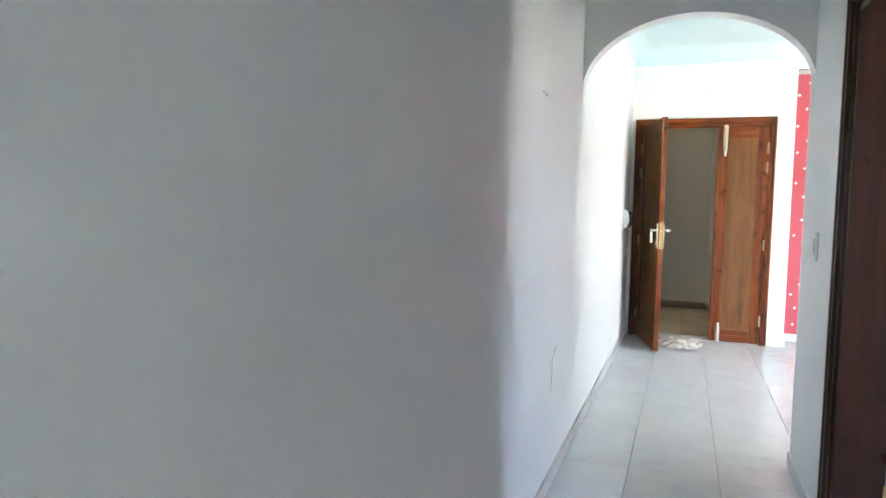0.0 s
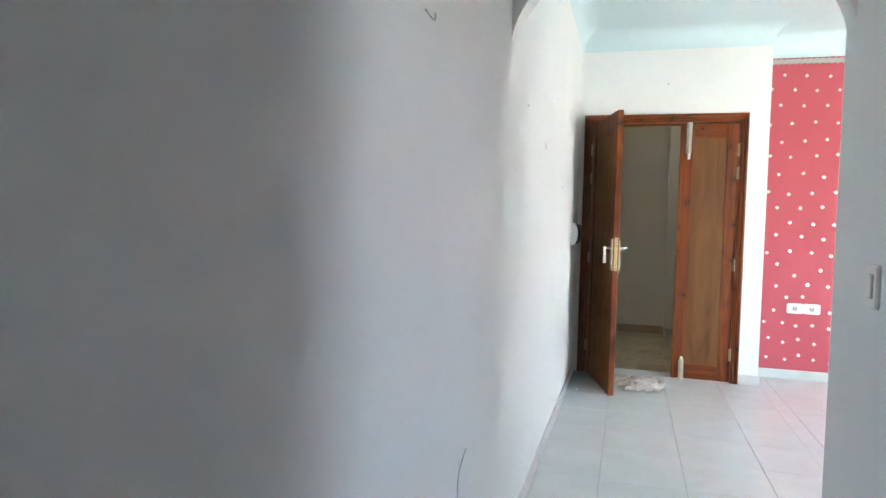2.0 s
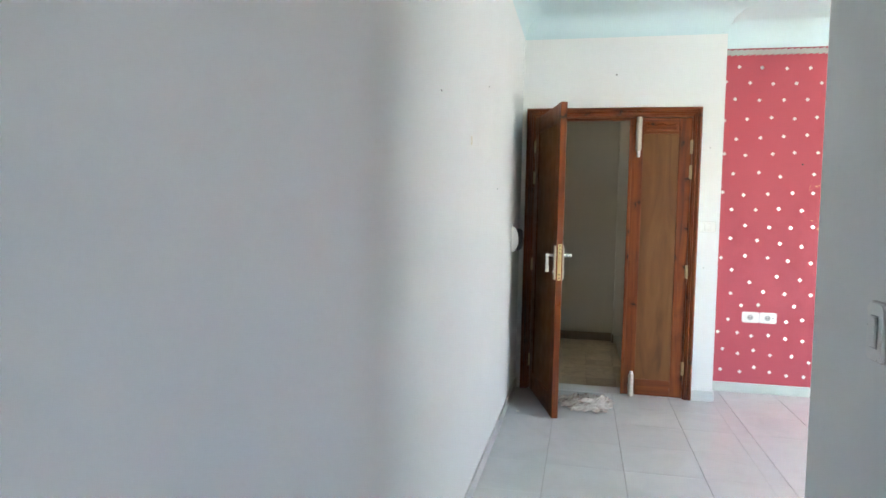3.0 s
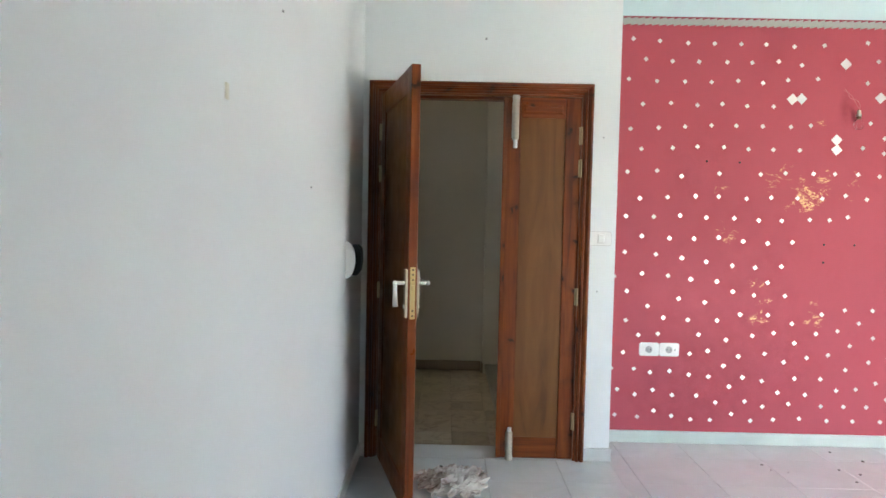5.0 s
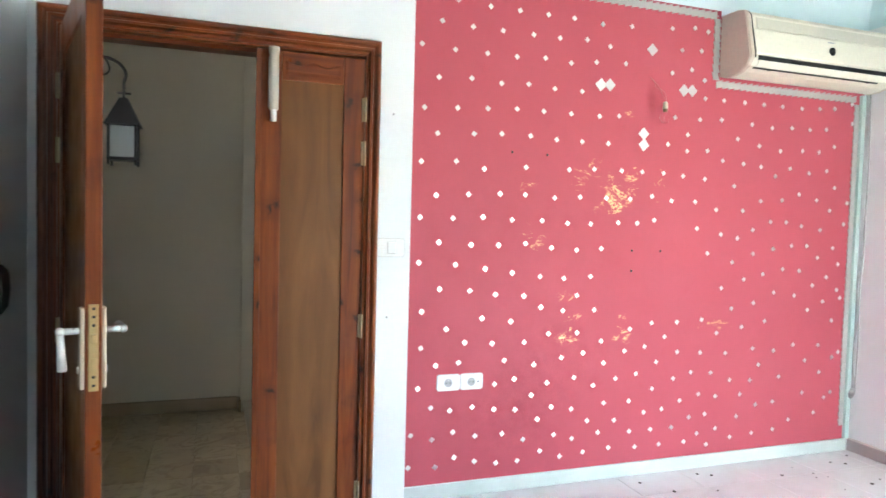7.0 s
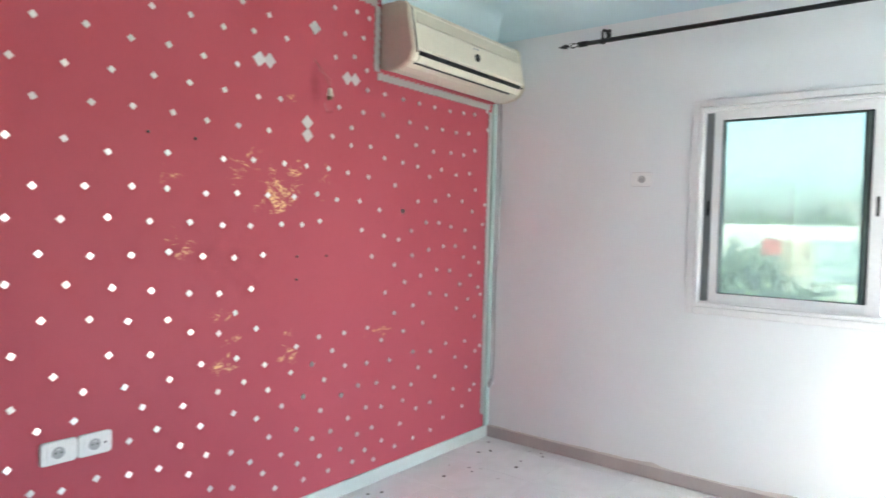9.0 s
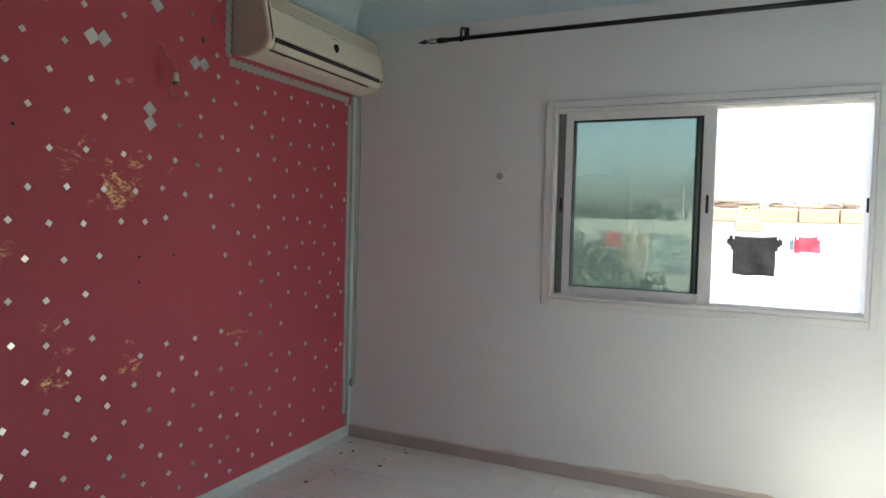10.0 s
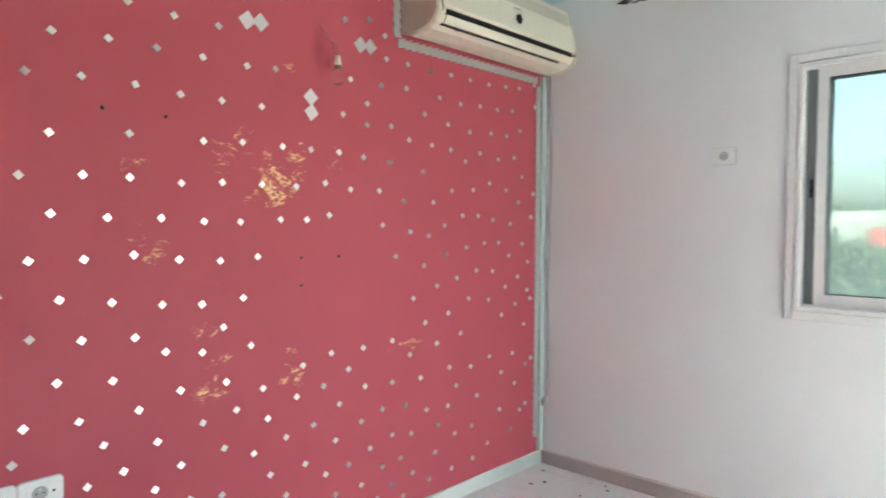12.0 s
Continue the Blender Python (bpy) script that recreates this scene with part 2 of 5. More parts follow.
OLDCREAM = plain("yellowed_cream_paint", (0.56, 0.52, 0.43), 0.45, 0, 30, 0.12)
PLATEMETAL = plain("worn_plated_metal", (0.56, 0.48, 0.37), 0.38, 0.5)
CHROME = plain("worn_chrome", (0.80, 0.79, 0.77), 0.3, 0.55)
CREAM = plain("cream_plastic", (0.74, 0.70, 0.58), 0.4)
WHITEPLASTIC = plain("white_plastic", (0.82, 0.82, 0.80), 0.3)
# pale grey for the shadow outline of wall plates and a rocker's gap
SHADE_GREY = plain("pale_grey_plastic", (0.60, 0.58, 0.57), 0.6)
GREYPLASTIC = plain("grey_plastic", (0.40, 0.40, 0.40), 0.4)
BLACK = plain("black_plastic", (0.012, 0.012, 0.013), 0.3)
IRON = plain("black_iron", (0.015, 0.015, 0.016), 0.45, 0.3)
ALU = plain("white_lacquered_aluminium", (0.78, 0.78, 0.77), 0.35)
SEAL = plain("black_rubber_seal", (0.02, 0.022, 0.022), 0.6)
SILVERTRIM = plain("silver_trim", (0.41, 0.41, 0.39), 0.5, 0.0)
MIRROR = Mat("mirror_tile").set(Base_Color=(0.68, 0.66, 0.65), Metallic=0.85, Roughness=0.29).m


def hall_tile_material():
    """Beige marble, each tile of its own shade, with brown veins and trodden dirt."""
    m = Mat("beige_hall_tile")
    rnd = m.t.nodes.new("ShaderNodeObjectInfo").outputs["Random"]
    va = m.t.nodes.new("ShaderNodeVectorMath")
    m.t.links.new(m.co, va.inputs[0])
    off = m.node("ShaderNodeCombineXYZ", X=m.math("MULTIPLY", rnd, 23.0), Y=m.math("MULTIPLY", rnd, 41.0), Z=0.0).outputs["Vector"]
    m.t.links.new(off, va.inputs[1])
    m.co = va.outputs["Vector"]
    c = m.mix(rnd, (0.40, 0.31, 0.20), (0.56, 0.46, 0.32))
    c = m.mix(m.grey(m.noise(6, 7, 0.65, None, 2.5), 0.50, 0.60, 0.0, 0.55), c, (0.30, 0.21, 0.13))
    c = m.mix(m.grey(m.noise(2.5, 5), 0.45, 0.75, 0.0, 0.45), c, (0.24, 0.19, 0.13))
    m.set(Base_Color=c, Roughness=m.grey(m.noise(8, 4), 0.3, 0.7, 0.35, 0.5))
    return m.bump(m.noise(30, 4), 0.06, 0.002).m


HALLTILE = hall_tile_material()


# ---- structure ----
def slab(name, boxes, material, label, category="wall"):
    bm = bmesh.new()
    for a, b in boxes:
        add_box(bm, a, b)
    return tagged(link_mesh(name, bm, material), label, category, kind="structure")


def pierced(fixed, t, u0, u1, z0, z1, holes):
    """Boxes of a wall with rectangular holes. fixed: 'x' or 'y'; t: its two faces; u runs along it; holes: (u0, u1, z0, z1)."""
    def b(ua, ub, za, zb):
        return (((t[0], ua, za), (t[1], ub, zb)) if fixed == "x" else ((ua, t[0], za), (ub, t[1], zb)))
    out, u = [], u0
    for h0, h1, hz0, hz1 in sorted(holes):
        if h0 > u:
            out.append(b(u, h0, z0, z1))
        if hz0 > z0:
            out.append(b(h0, h1, z0, hz0))
        if hz1 < z1:
            out.append(b(h0, h1, hz1, z1))
        u = h1
    if u < u1:
        out.append(b(u, u1, z0, z1))
    return out


WIN = (3.672, 5.210, 1.026, 2.080)           # y, y, z, z of the opening in the window wall
# the next three openings are out of sight, added to let daylight in
SIDE_WIN = (1.00, 1.42, 0.6, 2.4)
TERRACE_DOOR = (2.36, 3.52, 0.0, 2.15)
BACK_LIGHT_GAP = (-0.22, 0.22, 1.5, 2.1)
XS = 2.20                                # east wall of the side room
SIDE_DOOR = (1.37, 2.12, 0.0, 1.96)
DOOR = (-0.44, 0.70, 0.0, 2.07)

wall_west = slab("wall_west", [((XW - 0.2, YB - 0.2, -0.3), (XW, YD + 0.2, CEIL + 0.2))], WHITE, "smooth white painted plaster wall with small marks")
wall_door = slab("wall_door", pierced("y", (YD, YD + 0.2), XW, NIB, -0.3, CEIL + 0.2, [DOOR]) + [((NIB - 0.2, YD + 0.2, -0.3), (NIB, YP + 0.2, CEIL + 0.2))], WHITE, "white painted wall round the wooden entrance door")
wall_north = slab("wall_north", [((NIB, YP, -0.3), (XE + 0.25, YP + 0.2, 2.575))], RED, "rose-red painted wall dotted with small mirror tiles")
wall_north_top = slab("wall_north_band", [((NIB, YP, 2.575), (XE + 0.25, YP + 0.2, CEIL + 0.2))], BLUE, "pale blue band of wall above the red paint")
wall_east = slab("wall_east", pierced("x", (XE, XE + 0.25), YA - 0.02, YP, -0.3, CEIL + 0.2, [WIN]), WHITE, "white painted wall with a sliding window")
wall_south = slab("wall_south", pierced("y", (YA - 0.02, YA + 0.10), XR, XE, -0.3, CEIL + 0.2, [TERRACE_DOOR]), WHITE, "white painted wall with an open terrace doorway")
wall_corridor = slab("wall_corridor", pierced("x", (XR, XR + 0.16), YB, YA - 0.02, -0.3, CEIL + 0.2, [SIDE_DOOR]), WHITE, "white painted corridor wall with a dark wooden doorway")
wall_back = slab("wall_back", pierced("y", (YB - 0.2, YB), XW, XR + 0.16, -0.3, CEIL + 0.2, [BACK_LIGHT_GAP]), WHITE, "plain white wall that ends the corridor")
side_wall = slab("wall_side_room", [((XR + 0.16, -0.6, -0.3), (XS + 0.15, -0.45, CEIL + 0.2))] + pierced("x", (XS, XS + 0.15), -0.45, YA - 0.02, -0.3, CEIL + 0.2, [SIDE_WIN]), WHITE, "plain white walls of the side room")

# arch across the corridor
mid, half, rise, spring = (XW + XR) / 2, (XR - XW) / 2, 0.32, 1.876
poly = [(XW, CEIL), (XW, spring)]
for i in range(33):
    a = math.pi - (0.10 + (math.pi - 0.20) * i / 32)
    poly.append((mid + half * math.cos(a) / math.cos(0.10), spring + rise * (math.sin(a) - math.sin(0.10)) / (1 - math.sin(0.10))))
poly += [(XR, spring), (XR, CEIL)]
bm = bmesh.new()
arch = []
for w in (YA, YA + 0.1):
    arch.append([bm.verts.new((u, w, v)) for u, v in poly[1:-1]] + [])
tops = [[bm.verts.new((u, w, CEIL)) for u, v in poly[1:-1]] for w in (YA, YA + 0.1)]
n = len(arch[0])
for i in range(n - 1):
    bm.faces.new((arch[0][i], arch[0][i + 1], tops[0][i + 1], tops[0][i]))
    bm.faces.new((arch[1][i + 1], arch[1][i], tops[1][i], tops[1][i + 1]))
    bm.faces.new((arch[0][i + 1], arch[0][i], arch[1][i], arch[1][i + 1]))
bmesh.ops.remove_doubles(bm, verts=bm.verts[:], dist=0.0005)
bmesh.ops.recalc_face_normals(bm, faces=bm.faces[:])
tagged(link_mesh("wall_arch", bm, WHITE), "white plaster arch across the corridor", "arch", kind="structure")

# ceilings and cove
slab("ceiling", [((XW, YB, CEIL), (XR, YA, CEIL + 0.2)), ((XR + 0.16, -0.45, CEIL), (XS, YA - 0.02, CEIL + 0.2)), ((XW, YA, CEIL), (XE, YD, CEIL + 0.2)), ((NIB, YD, CEIL), (XE, YP, CEIL + 0.2))], BLUE, "pale blue painted plaster ceiling", "ceiling")


def cove(name, p, q, inward, e0=0, e1=0):
    """A curved plaster cove along the top of a wall, from p to q; inward: the way into the room; e0, e1: 1 where an end is mitred outwards, -1 inwards."""
    bm = bmesh.new()
    rows = []
    along = (Vector(q) - Vector(p)).normalized()
    for i in range(9):
        a = i / 8 * math.pi / 2
        d, z = 0.13 * (1 - math.cos(a)) + 0.003, COVE + (CEIL - COVE) * math.sin(a)
        ends = ((Vector(p) - along * d * e0), (Vector(q) + along * d * e1))
        rows.append([bm.verts.new((c[0] + inward[0] * d, c[1] + inward[1] * d, z)) for c in ends])
    for r, s in zip(rows, rows[1:]):
        bm.faces.new((r[0], r[1], s[1], s[0]))
    bmesh.ops.recalc_face_normals(bm, faces=bm.faces[:])
    tagged(link_mesh(name, bm, BLUE, smooth=True), "pale blue curved plaster cove under the ceiling", "cove", kind="structure")


cove("trim_cove_west", (XW, YA + 0.1), (XW, YD), (1, 0), 0, -1)
cove("trim_cove_door", (XW, YD), (NIB, YD), (0, -1), -1, 1)
cove("trim_cove_nib", (NIB, YD), (NIB, YP), (1, 0), 1, -1)
cove("trim_cove_north", (NIB, YP), (XE, YP), (0, -1), -1, -1)
cove("trim_cove_east", (XE, YA + 0.1), (XE, YP), (-1, 0), 0, -1)


def skirting(name, a, b, material=MARBLE, label="veined grey-white marble skirting board"):
    tagged(link_mesh(name, box(a, b, 0.003), material), label, "baseboard", kind="structure")


SK = 0.075
GREENMARBLE = paint("pale_green_marble", (0.62, 0.68, 0.64), (0.36, 0.42, 0.39), 0.4, 0.9, 0.08)
skirting("baseboard_north", (NIB + 0.012, YP - 0.012, 0.001), (XE - 0.012, YP + 0.01, SK), GREENMARBLE, "pale greenish marble skirting board under the red wall")
GREYMARBLE = paint("grimy_grey_marble", (0.50, 0.44, 0.42), (0.28, 0.24, 0.22), 0.5, 0.7, 0.1)
skirting("baseboard_east", (XE - 0.012, YA + 0.11, 0.001), (XE + 0.01, YP - 0.013, SK), GREYMARBLE, "grimy brown-grey marble skirting board below the window")
skirting("baseboard_west", (XW - 0.01, YB, 0.001), (XW + 0.010, YD - 0.002, SK))
skirting("baseboard_nib", (0.748, YD - 0.012, 0.001), (NIB + 0.012, YD + 0.02, SK))
skirting("baseboard_nib_side", (NIB - 0.01, YD + 0.021, 0.001), (NIB + 0.012, YP, SK))
skirting("baseboard_corridor", (XR - 0.010, 2.19, 0.001), (XR + 0.01, YA + 0.1, SK))
skirting("baseboard_corridor_south", (XR - 0.010, YB, 0.001), (XR + 0.01, 1.30, SK))
skirting("baseboard_south", (XR - 0.01, YA + 0.101, 0.001), (XE - 0.013, YA + 0.112, SK))


# ragged damp plaster edge over the skirting below the window
bm = bmesh.new()
lip = []
for k in range(150):
    y = YA + 0.12 + (YP - 0.014 - YA - 0.12) * k / 149
    h = SK + 0.004 + max(0.0, 0.012 + 0.026 * noise.noise(Vector((y * 3.1, 0.5, 0))) + 0.016 * noise.noise(Vector((y * 14, 1.5, 0)))) * min(1.0, max(0.15, (6.3 - y) * 0.9))
    d = 0.004 + 0.003 * noise.noise(Vector((y * 9, 4.5, 0)))
    lip.append([bm.verts.new(p) for p in ((XE - 0.0115, y, SK - 0.001), (XE - d - 0.003, y, SK + (h - SK) * 0.6), (XE + 0.001, y, h))])
for a, b in zip(lip, lip[1:]):
    for i in (0, 1):
        bm.faces.new((a[i], b[i], b[i + 1], a[i + 1]))
bmesh.ops.recalc_face_normals(bm, faces=bm.faces[:])
tagged(link_mesh("trim_plaster_edge", bm, paint("damp_plaster", (0.62, 0.58, 0.54), (0.42, 0.37, 0.33), 0.85, 0.8, 0.8), smooth=True), "ragged damp plaster edge along the skirting", "plaster edge", kind="structure")

# stairwell hall behind the entrance door
XH = -0.73
YH = 8.40                                # back wall of the stairwell
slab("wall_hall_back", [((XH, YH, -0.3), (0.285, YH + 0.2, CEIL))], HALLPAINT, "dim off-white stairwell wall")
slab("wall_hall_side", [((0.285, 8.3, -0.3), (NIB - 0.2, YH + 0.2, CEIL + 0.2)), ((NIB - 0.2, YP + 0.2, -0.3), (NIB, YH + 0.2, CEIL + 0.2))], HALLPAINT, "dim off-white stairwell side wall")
# hidden hole added high in this wall to brighten the stairwell with daylight
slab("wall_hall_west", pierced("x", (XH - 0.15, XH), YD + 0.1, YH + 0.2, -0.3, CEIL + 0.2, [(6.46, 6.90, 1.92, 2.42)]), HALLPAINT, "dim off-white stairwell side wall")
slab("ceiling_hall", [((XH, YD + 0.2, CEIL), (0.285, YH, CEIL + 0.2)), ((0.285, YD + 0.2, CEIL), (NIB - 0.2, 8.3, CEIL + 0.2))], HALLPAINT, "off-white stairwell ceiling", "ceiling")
HALLSK = paint("beige_marble", (0.30, 0.23, 0.16), (0.19, 0.15, 0.10), 0.4, 0.5, 0.05)
skirting("baseboard_hall_back", (XH, YH - 0.014, 0.001), (0.270, YH + 0.005, 0.088), HALLSK, "brown stone skirting of the stairwell")
skirting("baseboard_hall_side", (0.271, 8.288, 0.001), (0.29, YH - 0.015, 0.088), HALLSK, "brown stone skirting of the stairwell")
slab("stair_step", [((0.315, YD + 0.206, -0.005), (NIB - 0.2, 8.3, 0.060)), ((0.303, YD + 0.206, 0.061), (NIB - 0.2, 8.3, 0.080))], paint("grey_step_stone", (0.36, 0.32, 0.26), (0.22, 0.19, 0.15), 0.5, 0.6, 0.1), "worn grey-beige stone step of the staircase", "step")
slab("trim_threshold", [((DOOR[0], YD - 0.004, -0.05), (DOOR[1], YD + 0.205, 0.002))], MARBLE, "worn marble door threshold", "threshold")

# floor beds; the tiles are laid at the end
floor = slab("floor", [((XW, YB, -0.3), (XR, YA, -0.010)), ((XW, YA, -0.3), (XE, YD, -0.010)), ((NIB, YD, -0.3), (XE, YP, -0.010))], GROUT, "glossy white ceramic floor tiles with grey joints", "floor")
floor_hall = slab("floor_hall", [((XH, YD + 0.2, -0.3), (0.285, YH, -0.010)), ((0.285, YD + 0.2, -0.3), (NIB - 0.2, 8.3, -0.010))], plain("brown_grout", (0.36, 0.28, 0.19), 0.85, 0, 40, 0.15), "beige stone tiles of the stairwell landing", "floor")
slab("floor_side_room", [((XR, -0.45, -0.3), (XS, YA - 0.02, -0.002))], TILE, "white tiled floor of the side room", "floor")
GROUND = plain("dry_earth", (0.30, 0.27, 0.22), 0.9, 0, 3, 0.2, 0.3)
g = bmesh.new()
bmesh.ops.create_grid(g, x_segments=4, y_segments=4, size=900, matrix=Matrix.Translation((0, 0, -0.30)))
tagged(link_mesh("ground", g, GROUND), "dry pale earth and concrete ground", "ground", kind="structure")


# ---- doors ----
def frame_profile(w, d):
    """A stepped moulding: (across, out) pairs, w wide and d proud of the wall."""
    return [(0, 0), (0, d * 0.55), (w * 0.10, d * 0.9), (w * 0.22, d), (w * 0.34, d * 0.95), (w * 0.40, d * 0.62), (w * 0.52, d * 0.58), (w * 0.58, d * 0.85), (w * 0.74, d * 0.85), (w * 0.82, d * 0.45), (w, d * 0.4), (w, 0)]


def casing(u0, u1, top, w, d, to_world, material, crosswise, parent):
    """Moulded casing on three sides of a doorway, mitred; to_world maps (along, out, up)."""
    prof = frame_profile(w, d)
    ends = (("casing_jamb", material, lambda a: (u0 + a, 0.002), lambda a: (u0 + a, top - a)), ("casing_head", crosswise, lambda a: (u0 + a, top - a), lambda a: (u1 - a, top - a)), ("casing_jamb", material, lambda a: (u1 - a, top - a), lambda a: (u1 - a, 0.002)))
    for name, mat, p, q in ends:
        bm = bmesh.new()
        rows = [[bm.verts.new(to_world(e(a)[0], o, e(a)[1])) for e in (p, q)] for a, o in prof]
        for a, b in zip(rows, rows[1:] + rows[:1]):
            bm.faces.new((a[0], a[1], b[1], b[0]))
        for k in (0, 1):
            bm.faces.new([x[k] for x in rows])
        bmesh.ops.recalc_face_normals(bm, faces=bm.faces[:])
        part(name, bm, mat, parent)


door_1 = thing("door_1", "stained pine double entrance door, one leaf standing open", "door", kind="structure", at=(0, YD, 0))
casing(-0.497, 0.748, 2.12, 0.062, 0.035, lambda u, o, z: (u, -o, z), PINE, PINE_X, door_1)
bm = bmesh.new()
add_box(bm, (-0.44, 0.0, 0.002), (-0.428, 0.20, 2.07))
add_box(bm, (0.690, 0.0, 0.002), (0.70, 0.20, 2.07))
part("door_lining", bm, PINE, door_1)
part("lining_head", box((-0.428, 0.0, 2.052), (0.690, 0.20, 2.07)), PINE_X, door_1)
part("door_stop", box((-0.428, 0.046, 2.036), (0.690, 0.075, 2.052)), PINE_X, door_1)


def leaf(name, parent, w, h, t, stile, rail_t, rail_b, material, crosswise):
    """A leaf lying in x, z with its front at y = 0: stiles, two rails."""
    bm = bmesh.new()
    add_box(bm, (0, 0, 0), (stile, t, h), 0.003)
    add_box(bm, (w - stile, 0, 0), (w, t, h), 0.003)
    ob = part(name, bm, material, parent)
    part("rail", box((stile + 0.0005, 0.001, h - rail_t), (w - stile - 0.0005, t - 0.001, h - 0.001), 0.003), crosswise, ob)
    part("rail", box((stile + 0.0005, 0.001, 0.001), (w - stile - 0.0005, t - 0.001, rail_b), 0.003), crosswise, ob)
    return ob


def raised_field(x0, x1, z0, z1, y):
    """A shallow bevelled field with a shaped head."""
    bm = bmesh.new()
    n = 12
    head = [(x1 + (x0 - x1) * i / n, z1 - 0.018 * abs(math.sin(2 * math.pi * i / n)) ** 1.5) for i in range(n + 1)]
    ring = [(x0, z0), (x1, z0)] + head
    cx, cz = (x0 + x1) / 2, (z0 + z1) / 2
    a = [bm.verts.new((x, y, z)) for x, z in ring]
    b = [bm.verts.new((cx + (x - cx) * (1 - 0.024 / (x1 - x0)), y - 0.006, cz + (z - cz) * (1 - 0.024 / (z1 - z0)))) for x, z in ring]
    for i in range(len(ring)):
        j = (i + 1) % len(ring)
        bm.faces.new((a[i], a[j], b[j], b[i]))
    bm.faces.new(b)
    bmesh.ops.recalc_face_normals(bm, faces=bm.faces[:])
    return bm


# the narrow leaf, closed
PL0, PLW, LH, LT = 0.262, 0.424, 2.04, 0.042
passive = leaf("narrow_leaf", door_1, PLW, LH, LT, 0.088, 0.115, 0.12, PINE, PINE_X)
passive.location = (PL0, 0.002, 0.006)
part("panel", box((0.086, 0.008, 0.118), (PLW - 0.086, LT - 0.006, LH - 0.112)), PLY, passive, "figured brown plywood panel")
part("panel_moulding", raised_field(0.10, PLW - 0.10, LH - 0.095, LH - 0.035, 0.0015), PINE_X, passive)
part("meeting_strip", box((-0.012, -0.004, 0.0), (0.012, 0.012, LH), 0.003), PINE, passive)


def surface_bolt(x, z0, z1, flip):
    bm = rod((x, -0.020, z0), (x, -0.020, z1), 0.018, 16)
    add_box(bm, (x - 0.020, -0.008, z0 + 0.01), (x + 0.020, 0.001, z1 - 0.01), 0.002)
    b = part("surface_bolt", bm, OLDCREAM, passive, "cream painted surface bolt")
    lo, hi = (z0 - 0.045, z0) if flip else (z1, z1 + 0.02)
    part("bolt_knob", rod((x, -0.020, lo), (x, -0.020, hi), 0.012, 12), CHROME, b)
    e = z1 + 0.012 if flip else z0 - 0.012
    part("bolt_keep", rod((x, -0.020, e - 0.012), (x, -0.020, e + 0.012), 0.021, 14), OLDCREAM, b)


surface_bolt(0.055, 1.80, 2.02, True)
surface_bolt(0.062, 0.02, 0.16, False)
for hz in (1.83, 1.65, 0.93, 0.22):
    hb = rod((PLW + 0.001, -0.012, hz - 0.05), (PLW + 0.001, -0.012, hz + 0.05), 0.0065, 10)
    add_box(hb, (PLW - 0.012, -0.006, hz - 0.048), (PLW, 0.001, hz + 0.048))
    part("hinge", hb, OLDBRASS, passive, "dull brass butt hinge")

# the wide leaf, open into the room
AW = 0.765
active = leaf("wide_leaf", door_1, AW, LH, LT, 0.10, 0.12, 0.14, PINE, PINE_X)
active.matrix_basis = pose(-0.424, -0.014, 0.004, 0, 0, -74.6)
part("panel", box((0.098, 0.008, 0.138), (AW - 0.098, LT - 0.008, LH - 0.118)), PLY, active, "figured brown plywood panel")
lock = part("lock_plate", box((AW - 0.0005, 0.009, 0.90), (AW + 0.003, 0.033, 1.135), 0.001), BRASS, active, "worn brass mortise lock plate")
part("latch", box((AW + 0.003, 0.014, 1.03), (AW + 0.012, 0.028, 1.055), 0.002), BRASS, lock)
for lz in (0.912, 0.935, 1.075, 1.098, 1.120):
    part("screw_hole", box((AW + 0.0028, 0.017, lz), (AW + 0.0036, 0.025, lz + 0.007), 0.001), BLACK, lock)
part("dead_bolt", box((AW + 0.003, 0.015, 0.95), (AW + 0.006, 0.027, 0.99), 0.001), BRASS, lock)
for sy, y0 in ((-1, 0.0), (1, LT)):
    pl = part("handle_plate", box((AW - 0.046, y0 - (0.011 if sy < 0 else 0), 0.905), (AW - 0.004, y0 + (0.011 if sy > 0 else 0), 1.125), 0.003, 2), PLATEMETAL, active, "worn plated handle plate")
    hy = y0 + sy * 0.055
    bm = rod((AW - 0.025, y0, 1.062), (AW - 0.025, hy, 1.062), 0.009, 12)
    add_ball(bm, (AW - 0.025, hy, 1.062), 0.012)
    add_rod(bm, (AW - 0.025, hy, 1.062), (AW - 0.135, hy + sy * 0.004, 1.055) if sy > 0 else (AW - 0.040, hy + 0.006, 0.955), 0.0085, 12, 0.013)
    part("lever", bm, CHROME, pl, smooth=True)
    kb = rod((AW - 0.025, y0, 0.955), (AW - 0.025, y0 + sy * 0.016, 0.955), 0.010, 12)
    part("key_rose", kb, CHROME, pl)
for hz in (1.83, 1.60, 0.95, 0.22):
    part("hinge", rod((-0.004, -0.006, hz - 0.045), (-0.004, -0.006, hz + 0.045), 0.008, 10), OLDBRASS, active, "dull brass butt hinge")

# dark doorway in the corridor
door_2 = thing("door_2", "dark brown wooden doorway with its leaf swung open", "door", kind="structure", at=(XR, 0, 0))
casing(1.305, 2.185, 2.03, 0.075, 0.03, lambda u, o, z: (-o, u, z), DARKPINE, DARKPINE_Y, door_2)
bm = bmesh.new()
add_box(bm, (0.0, 2.09, 0.002), (0.16, 2.12, 1.96))
add_box(bm, (0.0, 1.37, 0.002), (0.16, 1.40, 1.96))
add_box(bm, (0.0, 1.40, 1.93), (0.16, 2.09, 1.96))
part("door_lining", bm, DARKPINE, door_2)
